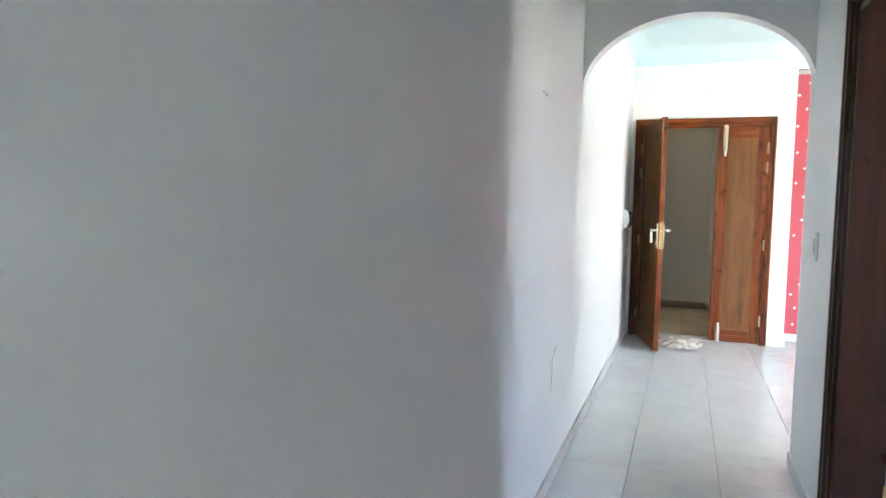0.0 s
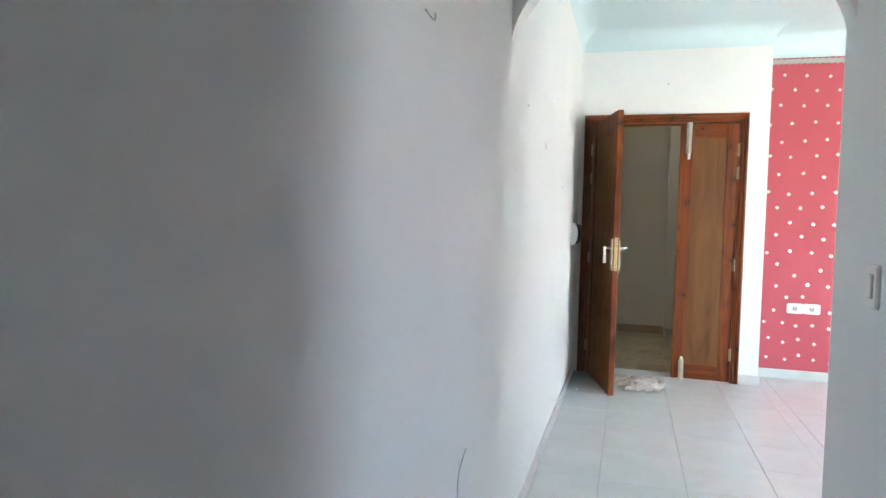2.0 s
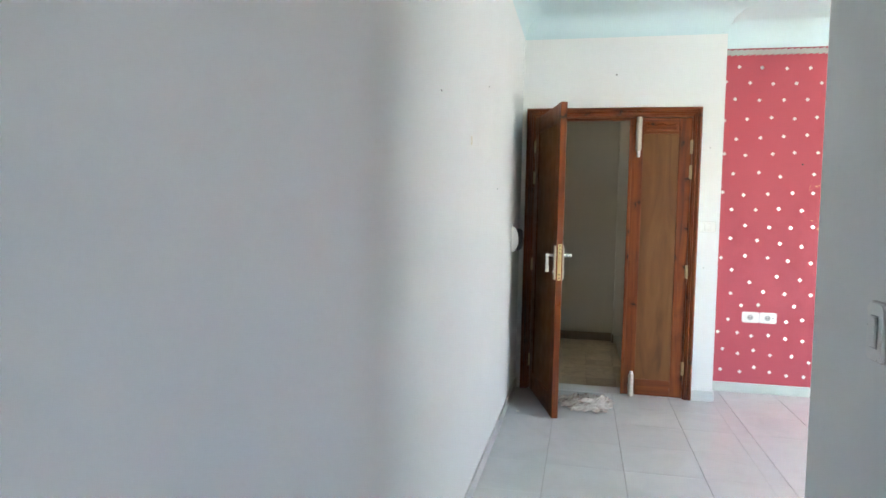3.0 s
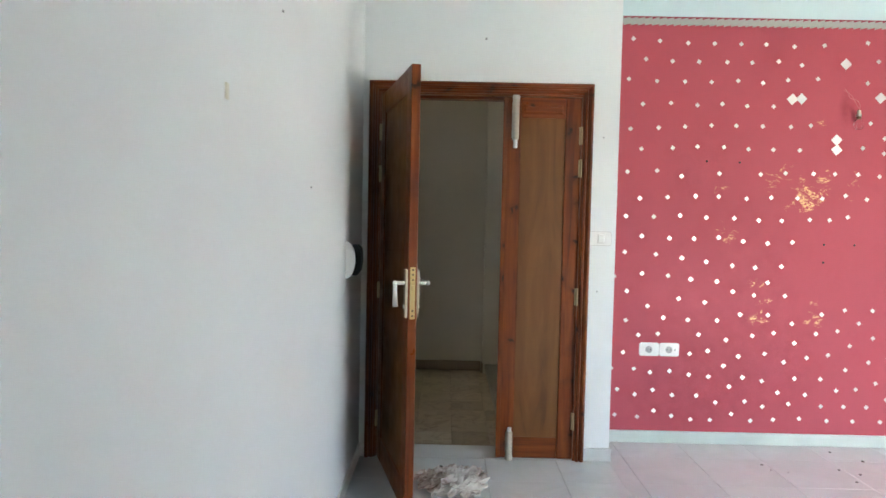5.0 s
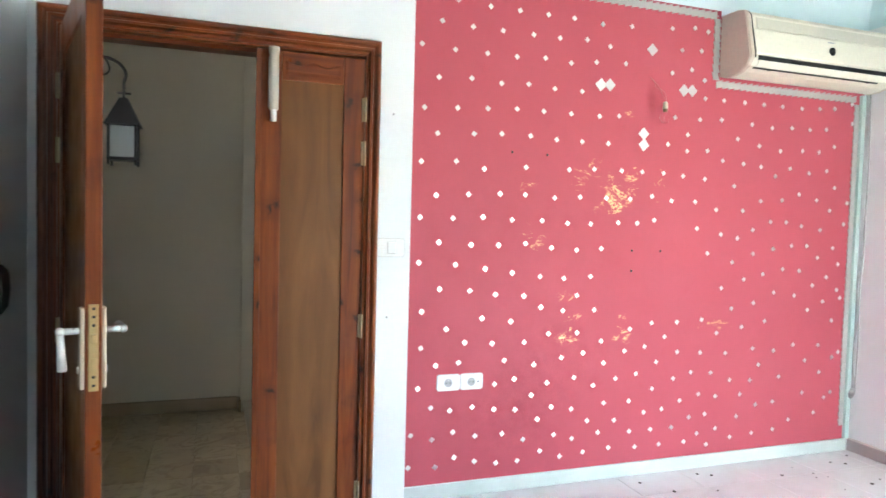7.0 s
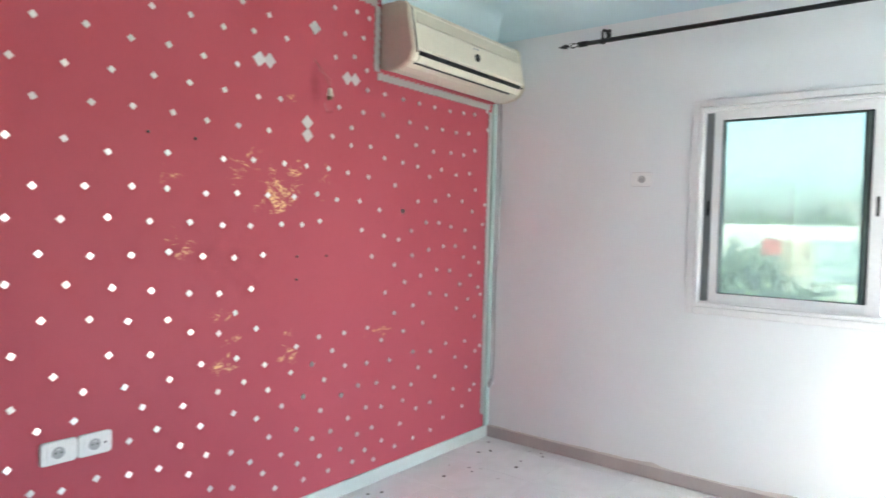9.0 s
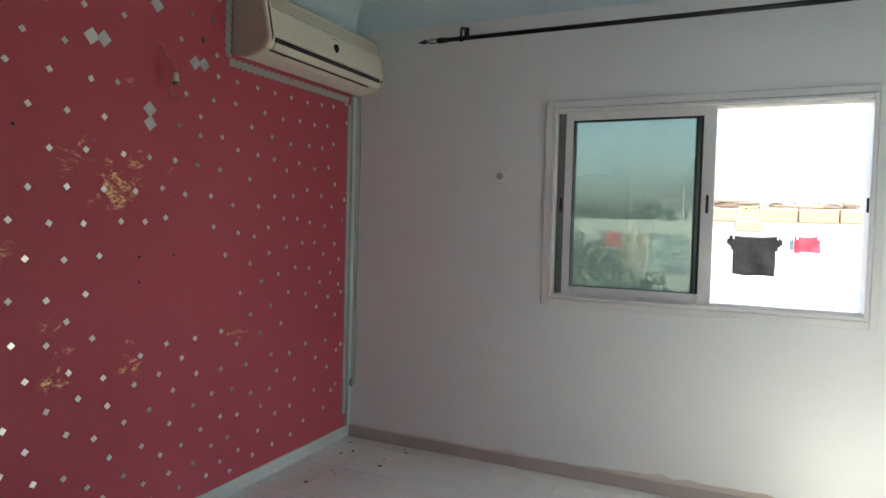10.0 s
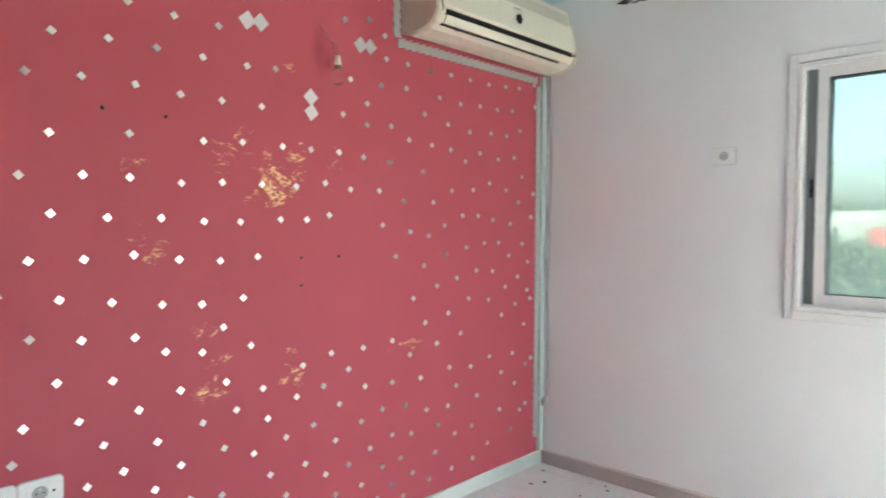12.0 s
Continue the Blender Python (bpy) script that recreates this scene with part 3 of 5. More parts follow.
l2 = leaf("door_leaf", door_2, 0.68, 1.92, 0.04, 0.10, 0.12, 0.14, DARKPINE, DARKPINE)
l2.matrix_basis = pose(0.165, 2.082, 0.008, 0, 0, -14)
part("panel", raised_field(0.098, 0.582, 0.138, 1.80, 0.012), DARKPINE, l2)
part("panel_back", box((0.098, 0.013, 0.138), (0.582, 0.03, 1.80)), DARKPINE, l2)
for hz in (1.70, 1.0, 0.25):
    part("hinge", rod((-0.006, -0.004, hz - 0.045), (-0.006, -0.004, hz + 0.045), 0.007, 10), BRASS, l2, "brass butt hinge")

# ---- window ----
window = thing("window_1", "white aluminium sliding window, one half open, tinted glass", "window", kind="structure", at=(XE, 0, 0))
y0, y1, z0, z1 = WIN
bm = bmesh.new()
T = 0.052


def picture_frame(bm, x0, x1, ya, yb, za, zb, w, bevel=0.003):
    add_box(bm, (x0, ya, za), (x1, ya + w, zb), bevel)
    add_box(bm, (x0, yb - w, za), (x1, yb, zb), bevel)
    add_box(bm, (x0 + 0.0006, ya + w, zb - w), (x1 - 0.0006, yb - w, zb), bevel)
    add_box(bm, (x0 + 0.0006, ya + w, za), (x1 - 0.0006, yb - w, za + w), bevel)
    return bm


part("window_architrave", picture_frame(bmesh.new(), -0.010, 0.004, y0 - T, y1 + T, z0 - T, z1 + T, T - 0.012), ALU, window)
part("window_frame", picture_frame(bmesh.new(), -0.014, 0.11, y0 - 0.010, y1 + 0.010, z0 - 0.010, z1 + 0.010, 0.020), ALU, window)
bm = bmesh.new()
for xx in (0.006, 0.041, 0.074):
    add_box(bm, (xx, y0 + 0.011, z0 + 0.009), (xx + 0.004, y1 - 0.011, z0 + 0.020))
    add_box(bm, (xx, y0 + 0.011, z1 - 0.020), (xx + 0.004, y1 - 0.011, z1 - 0.009))
part("sliding_track", bm, ALU, window)
part("window_sill", box((0.11, y0 - 0.03, z0 - 0.03), (0.30, y1 + 0.03, z0 - 0.004), 0.004), MARBLE, window)


def glass_material():
    m = Mat("green_tinted_glass")
    t = m.t
    out = t.nodes["Material Output"]
    tr = m.node("ShaderNodeBsdfTransparent", Color=(0.69, 0.725, 0.69, 1))
    gl = m.node("ShaderNodeBsdfGlossy", Color=(0.9, 1.0, 0.95, 1), Roughness=0.02)
    di = m.node("ShaderNodeBsdfTranslucent", Color=(0.46, 0.51, 0.46, 1))
    fr = m.node("ShaderNodeFresnel", IOR=1.5)
    dirt = m.grey(m.noise(2.5, 7, 0.65), 0.35, 0.75, 0.09, 0.16)
    a = t.nodes.new("ShaderNodeMixShader")
    t.links.new(dirt, a.inputs[0])
    t.links.new(tr.outputs[0], a.inputs[1])
    t.links.new(di.outputs[0], a.inputs[2])
    b = t.nodes.new("ShaderNodeMixShader")
    t.links.new(fr.outputs[0], b.inputs[0])
    t.links.new(a.outputs[0], b.inputs[1])
    t.links.new(gl.outputs[0], b.inputs[2])
    t.links.new(b.outputs[0], out.inputs["Surface"])
    return m.m


GLASS = glass_material()


def sash(xa, ya, yb):
    za, zb = z0 + 0.012, z1 - 0.012
    wl, wr, wb, wt = 0.045, 0.064, 0.054, 0.048
    bm = bmesh.new()
    add_box(bm, (xa, ya, za), (xa + 0.026, ya + wr, zb), 0.002)
    add_box(bm, (xa, yb - wl, za), (xa + 0.026, yb, zb), 0.002)
    add_box(bm, (xa + 0.0006, ya + wr, zb - wt), (xa + 0.0254, yb - wl, zb), 0.002)
    add_box(bm, (xa + 0.0006, ya + wr, za), (xa + 0.0254, yb - wl, za + wb), 0.002)
    s = part("sash", bm, ALU, window)
    g = part("pane", box((xa + 0.010, ya + wr - 0.006, za + wb - 0.006), (xa + 0.015, yb - wl + 0.006, zb - wt + 0.006)), GLASS, s, "green tinted dusty glass pane")
    g.visible_shadow = False
    bm = bmesh.new()
    ga, gb, gc, gd = ya + wr - 0.001, yb - wl + 0.001, za + wb - 0.001, zb - wt + 0.001
    add_box(bm, (xa + 0.001, ga, gc), (xa + 0.009, ga + 0.013, gd))
    add_box(bm, (xa + 0.001, gb - 0.005, gc), (xa + 0.009, gb, gd))
    add_box(bm, (xa + 0.0012, ga, gd - 0.007), (xa + 0.009, gb, gd))
    add_box(bm, (xa + 0.0012, ga, gc), (xa + 0.009, gb, gc + 0.004))
    part("seal", bm, SEAL, s)
    return s


front_sash = sash(0.014, 4.362, 5.152)
sash(0.046, 4.390, 5.146)
part("pull", box((0.010, 4.388, 1.515), (0.016, 4.402, 1.61), 0.002), BLACK, front_sash, "black recessed pull")
# dark strip added for the shade in the channel beside the sash
part("brush_strip", box((0.040, 5.156, z0 + 0.01), (0.072, 5.199, z1 - 0.01)), plain("grey_brush_seal", (0.22, 0.23, 0.23), 0.7), window, "dark grey strip standing for the shade in the track channel")
part("latch", box((0.034, 5.168, 1.51), (0.044, 5.182, 1.59), 0.002), BLACK, window, "black latch in the frame")
part("strike", box((0.015, y0 + 0.009, 1.53), (0.04, y0 + 0.018, 1.60), 0.002), BLACK, window, "black latch strike")

# ---- air conditioner ----
ac = thing("air_conditioner", "cream wall-mounted split air conditioner, yellowed, flap shut", "air conditioner", at=(2.787, YP, 2.228))
AL, AH = 1.116, 0.335
ac.scale = (1.0, 1.12, 1.035)
prof = [(0, 0.015), (0, AH), (-0.10, AH), (-0.142, AH - 0.010), (-0.160, AH - 0.032), (-0.198, 0.090), (-0.197, 0.072), (-0.178, 0.036), (-0.140, 0.012), (-0.090, 0.001), (-0.04, 0.0)]
bm = prism(prof, "x", 0.03, AL - 0.03)
part("casing", bm, CREAM, ac)


def end_cap(x0, x1, round_off=0.006):
    outer = [(v * 1.045, w + (w - AH / 2) * 0.02) for v, w in prof]
    outer = [(min(v, -0.0), w) for v, w in outer]
    bm = prism(outer, "x", x0, x1)
    bmesh.ops.bevel(bm, geom=[e for e in bm.edges if abs(e.verts[0].co.x - e.verts[1].co.x) < 1e-5], offset=round_off, segments=3, affect="EDGES")
    return bm


# left cap is cream too; the red wall's bounce light is in its tan
part("end_cap", end_cap(0.0, 0.032), plain("tan_plastic", (0.62, 0.52, 0.42), 0.45), ac, "cream end cap, coloured tan for the red wall's bounce")
part("end_cap", end_cap(AL - 0.036, AL, 0.014), CREAM, ac)
# front plate, inlet recess, outlet and flap follow the slope of the front
def on_front(z):
    """y of the casing's front at height z."""
    pts = [(AH - 0.032, -0.160), (0.090, -0.198)]
    k = (z - pts[1][0]) / (pts[0][0] - pts[1][0])
    return pts[1][1] + k * (pts[0][1] - pts[1][1])


part("front_panel", prism([(on_front(0.092) + 0.004, 0.092), (on_front(0.092) - 0.008, 0.094), (on_front(0.10) - 0.012, 0.102), (on_front(0.222) - 0.012, 0.222), (on_front(0.232) - 0.006, 0.232), (on_front(0.232) + 0.004, 0.234)], "x", 0.036, AL - 0.036), CREAM, ac)
# the inlet's shade is coloured in with a darker copy of the cream
part("inlet_recess", prism([(on_front(0.236) + 0.002, 0.236), (on_front(0.236) - 0.003, 0.236), (on_front(0.292) - 0.003, 0.292), (on_front(0.292) + 0.002, 0.292)], "x", 0.07, AL - 0.045), plain("shaded_cream_plastic", (0.58, 0.55, 0.45), 0.5), ac, "inlet band, the recess's shade put into a darker cream")
part("air_outlet", prism([(-0.17, 0.087), (-0.2005, 0.087), (-0.1995, 0.066), (-0.17, 0.060)], "x", 0.062, AL - 0.055), BLACK, ac, "dark air outlet slot")
part("flap", prism([(-0.192, 0.063), (-0.2005, 0.063), (-0.1835, 0.032), (-0.176, 0.034)], "x", 0.068, AL - 0.062), CREAM, ac, "closed cream louvre flap")
part("flap_gap", prism([(-0.170, 0.031), (-0.1785, 0.031), (-0.1705, 0.0245), (-0.162, 0.027)], "x", 0.060, AL - 0.14), BLACK, ac)
for fx in (0.16, AL - 0.22):
    part("flap_pin", box((fx, -0.1785, 0.022), (fx + 0.014, -0.165, 0.029), 0.001), BLACK, ac)
part("cap_seam", prism([(v * 1.052, w) for v, w in prof[3:7]] + [(v * 1.03, w) for v, w in prof[6:2:-1]], "x", 0.0325, 0.0355), BLACK, ac)
bx = 0.583
bm = bmesh.new()
bmesh.ops.create_cone(bm, cap_ends=True, segments=24, radius1=0.023, radius2=0.022, depth=0.006, matrix=Matrix.Translation((bx, on_front(0.158) - 0.014, 0.158)) @ Matrix.Rotation(radians(90), 4, "X"))
part("badge", bm, BLACK, ac, "round dark badge")
part("brand_bar", box((bx - 0.026, on_front(0.208) - 0.0145, 0.205), (bx + 0.026, on_front(0.208) - 0.011, 0.211)), GREYPLASTIC, ac, "small grey brand lettering bar")
part("receiver", box((AL - 0.040, -0.202, 0.070), (AL - 0.026, -0.186, 0.082), 0.002), BLACK, ac)

# ---- rope trim round the red paint ----
def rope(name, p, q, out, label):
    """A flat plaster band from p to q with slanting teeth along both edges; out: the way off the wall."""
    p, q, out = Vector(p), Vector(q), Vector(out)
    d = (q - p).normalized()
    s = out.cross(d)
    k = max(1, round((q - p).length / 0.043))
    step = (q - p).length / k
    bm = bmesh.new()
    for i in range(k):
        c = p + d * i * step
        w = 0.0005 * math.sin(i * 2.7)
        section = [[(0, -0.025 + w, 0.006), (0, -0.013, 0.004), (0, 0.013, 0.004), (0, 0.014, 0.005)],
                   [(step, -0.014, 0.005), (step, -0.013, 0.004), (step, 0.013, 0.004), (step, 0.026 + w, 0.006)]]
        ends = []
        for row in section:
            face = [bm.verts.new(c + d * u + s * v + out * o) for u, v, o in row]
            back = [bm.verts.new(c + d * u + s * v - out * 0.001) for u, v, o in (row[0], row[-1])]
            ends.append((face, back))
        (f0, b0), (f1, b1) = ends
        for j in range(3):
            bm.faces.new((f0[j], f1[j], f1[j + 1], f0[j + 1]))
        bm.faces.new((b0[0], b1[0], f1[0], f0[0]))
        bm.faces.new((f0[3], f1[3], b1[1], b0[1]))
        bm.faces.new((b0[0], f0[0], f0[1], f0[2], f0[3], b0[1]))
        bm.faces.new((b1[0], b1[1], f1[3], f1[2], f1[1], f1[0]))
    bmesh.ops.recalc_face_normals(bm, faces=bm.faces[:])
    return tagged(link_mesh(name, bm, SILVERTRIM), label, "trim", "saw-tooth trim", kind="structure")


LBL = "pale grey saw-toothed plaster band edging the red paint"
rope("trim_cord_top", (NIB + 0.005, YP, 2.575), (2.755, YP, 2.575), (0, -1, 0), LBL)
rope("trim_cord_side", (2.762, YP, 2.56), (2.762, YP, 2.22), (0, -1, 0), LBL)
rope("trim_cord_under", (2.77, YP, 2.198), (3.84, YP, 2.198), (0, -1, 0), LBL)
rope("trim_cord_corner", (3.852, YP, 2.17), (3.852, YP, 0.16), (0, -1, 0), LBL)
DARKRED = plain("dark_red_paint", (0.30, 0.03, 0.06), 0.6)
slab("trim_red_line", [((NIB + 0.004, YP - 0.0028, 2.578), (2.785, YP, 2.605)), ((2.770, YP - 0.0028, 2.24), (2.788, YP, 2.578))], DARKRED, "thin dark red painted line above the trim", "trim")
tagged(link_mesh("trim_trunking", box((3.872, YP - 0.020, 0.078), (3.909, YP + 0.002, 2.228), 0.003), paint("aged_trunking", (0.46, 0.59, 0.55), (0.34, 0.44, 0.41))), "pale grey-green plastic cable trunking in the corner", "trunking", kind="structure")

cord = thing("power_cord", "grey power cord hanging down the corner to a plug", "cable", at=(XE, 6.50, 0.36))
pts = [(-0.008, 0.012, 1.87), (-0.008, 0.0, 1.6), (-0.008, -0.001, 1.3), (-0.010, 0.004, 1.05), (-0.007, 0.0, 0.88), (-0.010, 0.016, 0.68), (-0.008, 0.010, 0.45), (-0.010, 0.004, 0.2), (-0.010, 0.012, 0.035)]
tube("cable", pts, 0.0045, GREYPLASTIC, cord, 8)
bm = rod((-0.014, 0.012, 0.04), (-0.016, 0.03, 0.0), 0.012, 12, 0.02)
add_ball(bm, (-0.016, 0.034, -0.006), 0.019, (0.7, 1, 1))
part("plug", bm, GREYPLASTIC, cord, "grey mains plug", True)

# ---- curtain rod ----
cr = thing("curtain_rod", "black iron curtain rod with a spear-shaped finial", "curtain rod", at=(XE - 0.085, -0.030, 2.515))
part("pole", rod((0, 5.93, 0), (0, 3.35, 0.0), 0.013, 16), IRON, cr, smooth=True)
fin = part("finial", rod((0, 6.09, 0), (0, 6.035, 0), 0.001, 12, 0.015), IRON, cr, "open-cage spear finial")
bm = rod((0, 6.035, 0), (0, 6.025, 0), 0.015, 12, 0.006)
part("tip_collar", bm, IRON, fin)
for k in range(4):
    a = k * math.pi / 2 + 0.4
    tube("cage_wire", [(0, 6.03, 0), (0.017 * math.cos(a), 6.005, 0.017 * math.sin(a)), (0.019 * math.cos(a + 0.8), 5.98, 0.019 * math.sin(a + 0.8)), (0, 5.945, 0)], 0.002, IRON, fin)
part("end_collar", rod((0, 5.955, 0), (0, 5.90, 0), 0.0165, 16), IRON, cr, smooth=True)
for by in (5.80, 3.55):
    br = part("bracket", box((0.070, by - 0.014, 0.015), (0.085, by + 0.014, 0.085), 0.003), IRON, cr)
    tube("bracket_arm", [(0.075, by, 0.055), (0.035, by, 0.072), (0.0, by, 0.062), (-0.008, by, 0.03), (0, by, 0.0)], 0.008, IRON, br)
    part("bracket_ring", rod((0, by - 0.008, 0), (0, by + 0.008, 0), 0.019, 16), IRON, br)


# ---- sockets and switches ----
def rounded(w, h, r):
    """A rectangle with rounded corners, as (across, up) pairs."""
    ring = []
    for k, (sx, sz) in enumerate(((1, 1), (-1, 1), (-1, -1), (1, -1))):
        for i in range(5):
            a = (k + i / 4) * math.pi / 2
            ring.append((sx * (w / 2 - r) + r * math.cos(a), sz * (h / 2 - r) + r * math.sin(a)))
    return ring


def plate(name, label, category, at, turn, w, h, group=""):
    """A wall plate; its face looks along -y before the turn."""
    t = thing(name, label, category, group, at=at, turn=turn)
    # added rim, its grey drawn as the plate's shadow on the wall
    part("back_rim", prism(rounded(w + 0.005, h + 0.005, 0.014), "y", -0.005, 0.0), SHADE_GREY, t, "grey rim standing for the plate's soft shadow")
    bm = prism(rounded(w, h, 0.013), "y", -0.0085, 0.0005)
    add_prism(bm, rounded(w - 0.004, h - 0.004, 0.012), "y", -0.011, -0.0085)
    part("plate", bm, WHITEPLASTIC, t)
    return t


def socket_face(t, x, dot=True):
    bm = bmesh.new()
    bmesh.ops.create_cone(bm, cap_ends=True, segments=24, radius1=0.022, radius2=0.021, depth=0.003, matrix=Matrix.Translation((x, -0.0120, 0)) @ Matrix.Rotation(radians(90), 4, "X"))
    f = part("socket_well", bm, GREYPLASTIC, t, "round grey socket well")
    for dx in (-0.0095, 0.0095):
        part("pin_hole", rod((x + dx, -0.0142, 0), (x + dx, -0.013, 0), 0.003, 8), BLACK, f)
    if dot:
        part("earth_pin", rod((x, -0.0165, 0.012), (x, -0.013, 0.012), 0.0025, 8), CHROME, f)


for sx, extra in ((1.209, False), (1.332, True)):
    s = plate("wall_socket", "white double-framed mains socket on the red wall", "socket", (sx, YP, 0.583), 0, 0.118, 0.078, "sockets on the red wall")
    part("inner_frame", box((-0.040, -0.0125, -0.030), (0.040, -0.010, 0.030), 0.001), WHITEPLASTIC, s)
    socket_face(s, -0.004, True)
    if extra:
        part("hole", rod((0.033, -0.0138, 0.0), (0.033, -0.012, 0.0), 0.004, 10), BLACK, s)
s = plate("light_switch", "white light switch beside the entrance door", "switch", (0.806, YD, 1.267), 0, 0.125, 0.075)
part("rocker", box((-0.012, -0.0165, -0.024), (0.022, -0.010, 0.024), 0.002), WHITEPLASTIC, s)
part("rocker_gap", box((-0.014, -0.0125, -0.026), (0.024, -0.0105, 0.026), 0.001), SHADE_GREY, s)
s = plate("light_switch", "white light switch on the corridor wall", "switch", (XR, 2.64, 1.10), -90, 0.075, 0.115)
part("rocker", box((-0.013, -0.0165, -0.03), (0.013, -0.010, 0.03), 0.002), WHITEPLASTIC, s)
part("rocker_gap", box((-0.016, -0.0125, -0.033), (0.016, -0.0105, 0.033), 0.001), GREYPLASTIC, s)
s = plate("wall_socket", "white mains socket high on the window wall", "socket", (XE, 5.540, 1.712), -90, 0.115, 0.078)
part("inner_frame", box((-0.040, -0.0125, -0.030), (0.040, -0.010, 0.030), 0.001), WHITEPLASTIC, s)
socket_face(s, 0.006)

# intercom beside the door
ic = thing("intercom", "white door intercom with a curved black front", "intercom", at=(XW, 5.625, 1.155))
bm = bmesh.new()
ring = [(0.002, -0.088)] + [(0.002 + 0.045 * math.cos(a), 0.088 * math.sin(a)) for a in [(-0.5 + i / 16) * math.pi for i in range(17)]] + [(0.002, 0.088)]
add_prism(bm, ring, "y", 0.0, 0.020)
part("cradle", bm, WHITEPLASTIC, ic, "white curved housing")
bm = prism([(0.001, -0.078), (0.050, -0.074), (0.068, -0.05), (0.074, 0.0), (0.070, 0.052), (0.054, 0.072), (0.001, 0.074)], "y", 0.0205, 0.100)
part("front", bm, plain("matt_black_plastic", (0.008, 0.008, 0.009), 0.65), ic, "matt black front")

# ---- bare bulb on the red wall ----
wl = thing("wall_lamp", "bare bulb in a holder hanging from wires on the wall", "lamp", at=(2.40, YP, 2.035))
tube("wire", [(-0.07, -0.002, 0.16), (-0.045, -0.012, 0.14), (-0.05, -0.02, 0.10), (0.0, -0.03, 0.09), (0.012, -0.04, 0.05), (0.0, -0.045, 0.02)], 0.0012, plain("pink_wire", (0.55, 0.20, 0.21), 0.5), wl)
tube("wire", [(-0.07, -0.002, 0.15), (-0.03, -0.016, 0.125), (-0.02, -0.024, 0.09), (0.004, -0.042, 0.03)], 0.0015, plain("painted_wire", (0.52, 0.16, 0.17), 0.6), wl)
part("bulb_holder", rod((0, -0.045, 0.026), (0, -0.045, -0.012), 0.010, 16, 0.0155), CREAM, wl)
part("screw_cap", rod((0, -0.045, -0.012), (0, -0.045, -0.03), 0.0125, 16), plain("tarnished_brass", (0.20, 0.15, 0.09), 0.35, 0.9), wl)
BULB = Mat("clear_bulb_glass").set(Base_Color=(1, 1, 1), Roughness=0.03, Transmission_Weight=1.0, IOR=1.2).m
part("glass_bulb", ball((0, -0.045, -0.058), 0.028, (1, 1, 1.15)), BULB, wl, "unlit clear glass bulb", True)

# ---- lantern in the stairwell ----
ln = thing("wall_lantern", "black wrought-iron wall lantern with frosted panes", "lantern", at=(-0.37, 7.48, 1.665))
AMBER = Mat("frosted_pane").set(Base_Color=(0.36, 0.39, 0.36), Roughness=0.5, Transmission_Weight=0.3).m
bm = bmesh.new()
add_box(bm, (-0.075, -0.075, 0.0), (0.075, 0.075, 0.018), 0.003)
for sx in (-1, 1):
    for sy in (-1, 1):
        add_box(bm, (sx * 0.066 - 0.007, sy * 0.066 - 0.007, -0.025), (sx * 0.066 + 0.007, sy * 0.066 + 0.007, 0.19))
part("cage", bm, IRON, ln)
part("panes", box((-0.058, -0.058, 0.02), (0.058, 0.058, 0.185)), AMBER, ln, "pale frosted panes")
bm = bmesh.new()
bmesh.ops.create_cone(bm, cap_ends=True, segments=4, radius1=0.125, radius2=0.03, depth=0.15, matrix=Matrix.Translation((0, 0, 0.263)) @ Matrix.Rotation(radians(45), 4, "Z"))
part("hood", bm, IRON, ln)
bm = rod((0, 0, 0.335), (0, 0, 0.43), 0.007, 10)
add_rod(bm, (-0.035, 0, 0.365), (0.035, 0, 0.365), 0.006, 8)
part("stem", bm, IRON, ln)
tube("bracket", [(0, 0, 0.43), (0.02, 0, 0.46), (-0.02, 0, 0.53), (-0.12, 0, 0.56), (-0.22, 0, 0.50), (-0.30, 0, 0.42), (-0.43, 0, 0.40)], 0.009, IRON, ln, 6)
tube("scroll", [(-0.10, 0, 0.555), (-0.06, 0, 0.50), (-0.09, 0, 0.45), (-0.13, 0, 0.47), (-0.12, 0, 0.50)], 0.005, IRON, ln, 6)
part("back_plate", box((-0.43, -0.04, 0.32), (-0.415, 0.04, 0.50), 0.003), IRON, ln)

# ---- small things on walls and floor ----
hook = thing("wall_hook", "small grey metal hook screwed to the wall", "hook", at=(XW, 1.935, 1.665))
tube("hook_wire", [(0.002, 0, 0.012), (0.006, 0, 0.004), (0.016, 0.004, -0.008), (0.018, 0.014, -0.008), (0.016, 0.020, 0.002), (0.015, 0.021, 0.010)], 0.0018, GREYPLASTIC, hook)
part("hook_screw", rod((0, 0, 0.010), (0.003, 0, 0.010), 0.003, 8), GREYPLASTIC, hook)
tw = thing("wall_wire", "thin bent grey wire against the wall", "wire", at=(XW, 2.295, 0.43))
tube("wire", [(0.003, 0.0, 0.0), (0.004, 0.002, 0.08), (0.004, 0.0, 0.145), (0.004, 0.03, 0.168), (0.003, 0.09, 0.19)], 0.0016, GREYPLASTIC, tw)


def spot(name, label, at, axis, r, material=GREYPLASTIC):
    d = Vector({"x": (1, 0, 0), "-y": (0, -1, 0), "-x": (-1, 0, 0)}[axis])
    bm = rod((0, 0, 0), d * 0.004, r, 10, r * 0.6)
    ob = link_mesh(name, bm, material)
    ob.location = at
    tagged(ob, label, "wall plug", "wall plugs")


for y, z in ((3.05, 1.99), (3.34, 1.72), (4.42, 1.94), (4.83, 1.46)):
    spot("wall_plug", "small grey screw plug in the white wall", (XW, y, z), "x", 0.005)
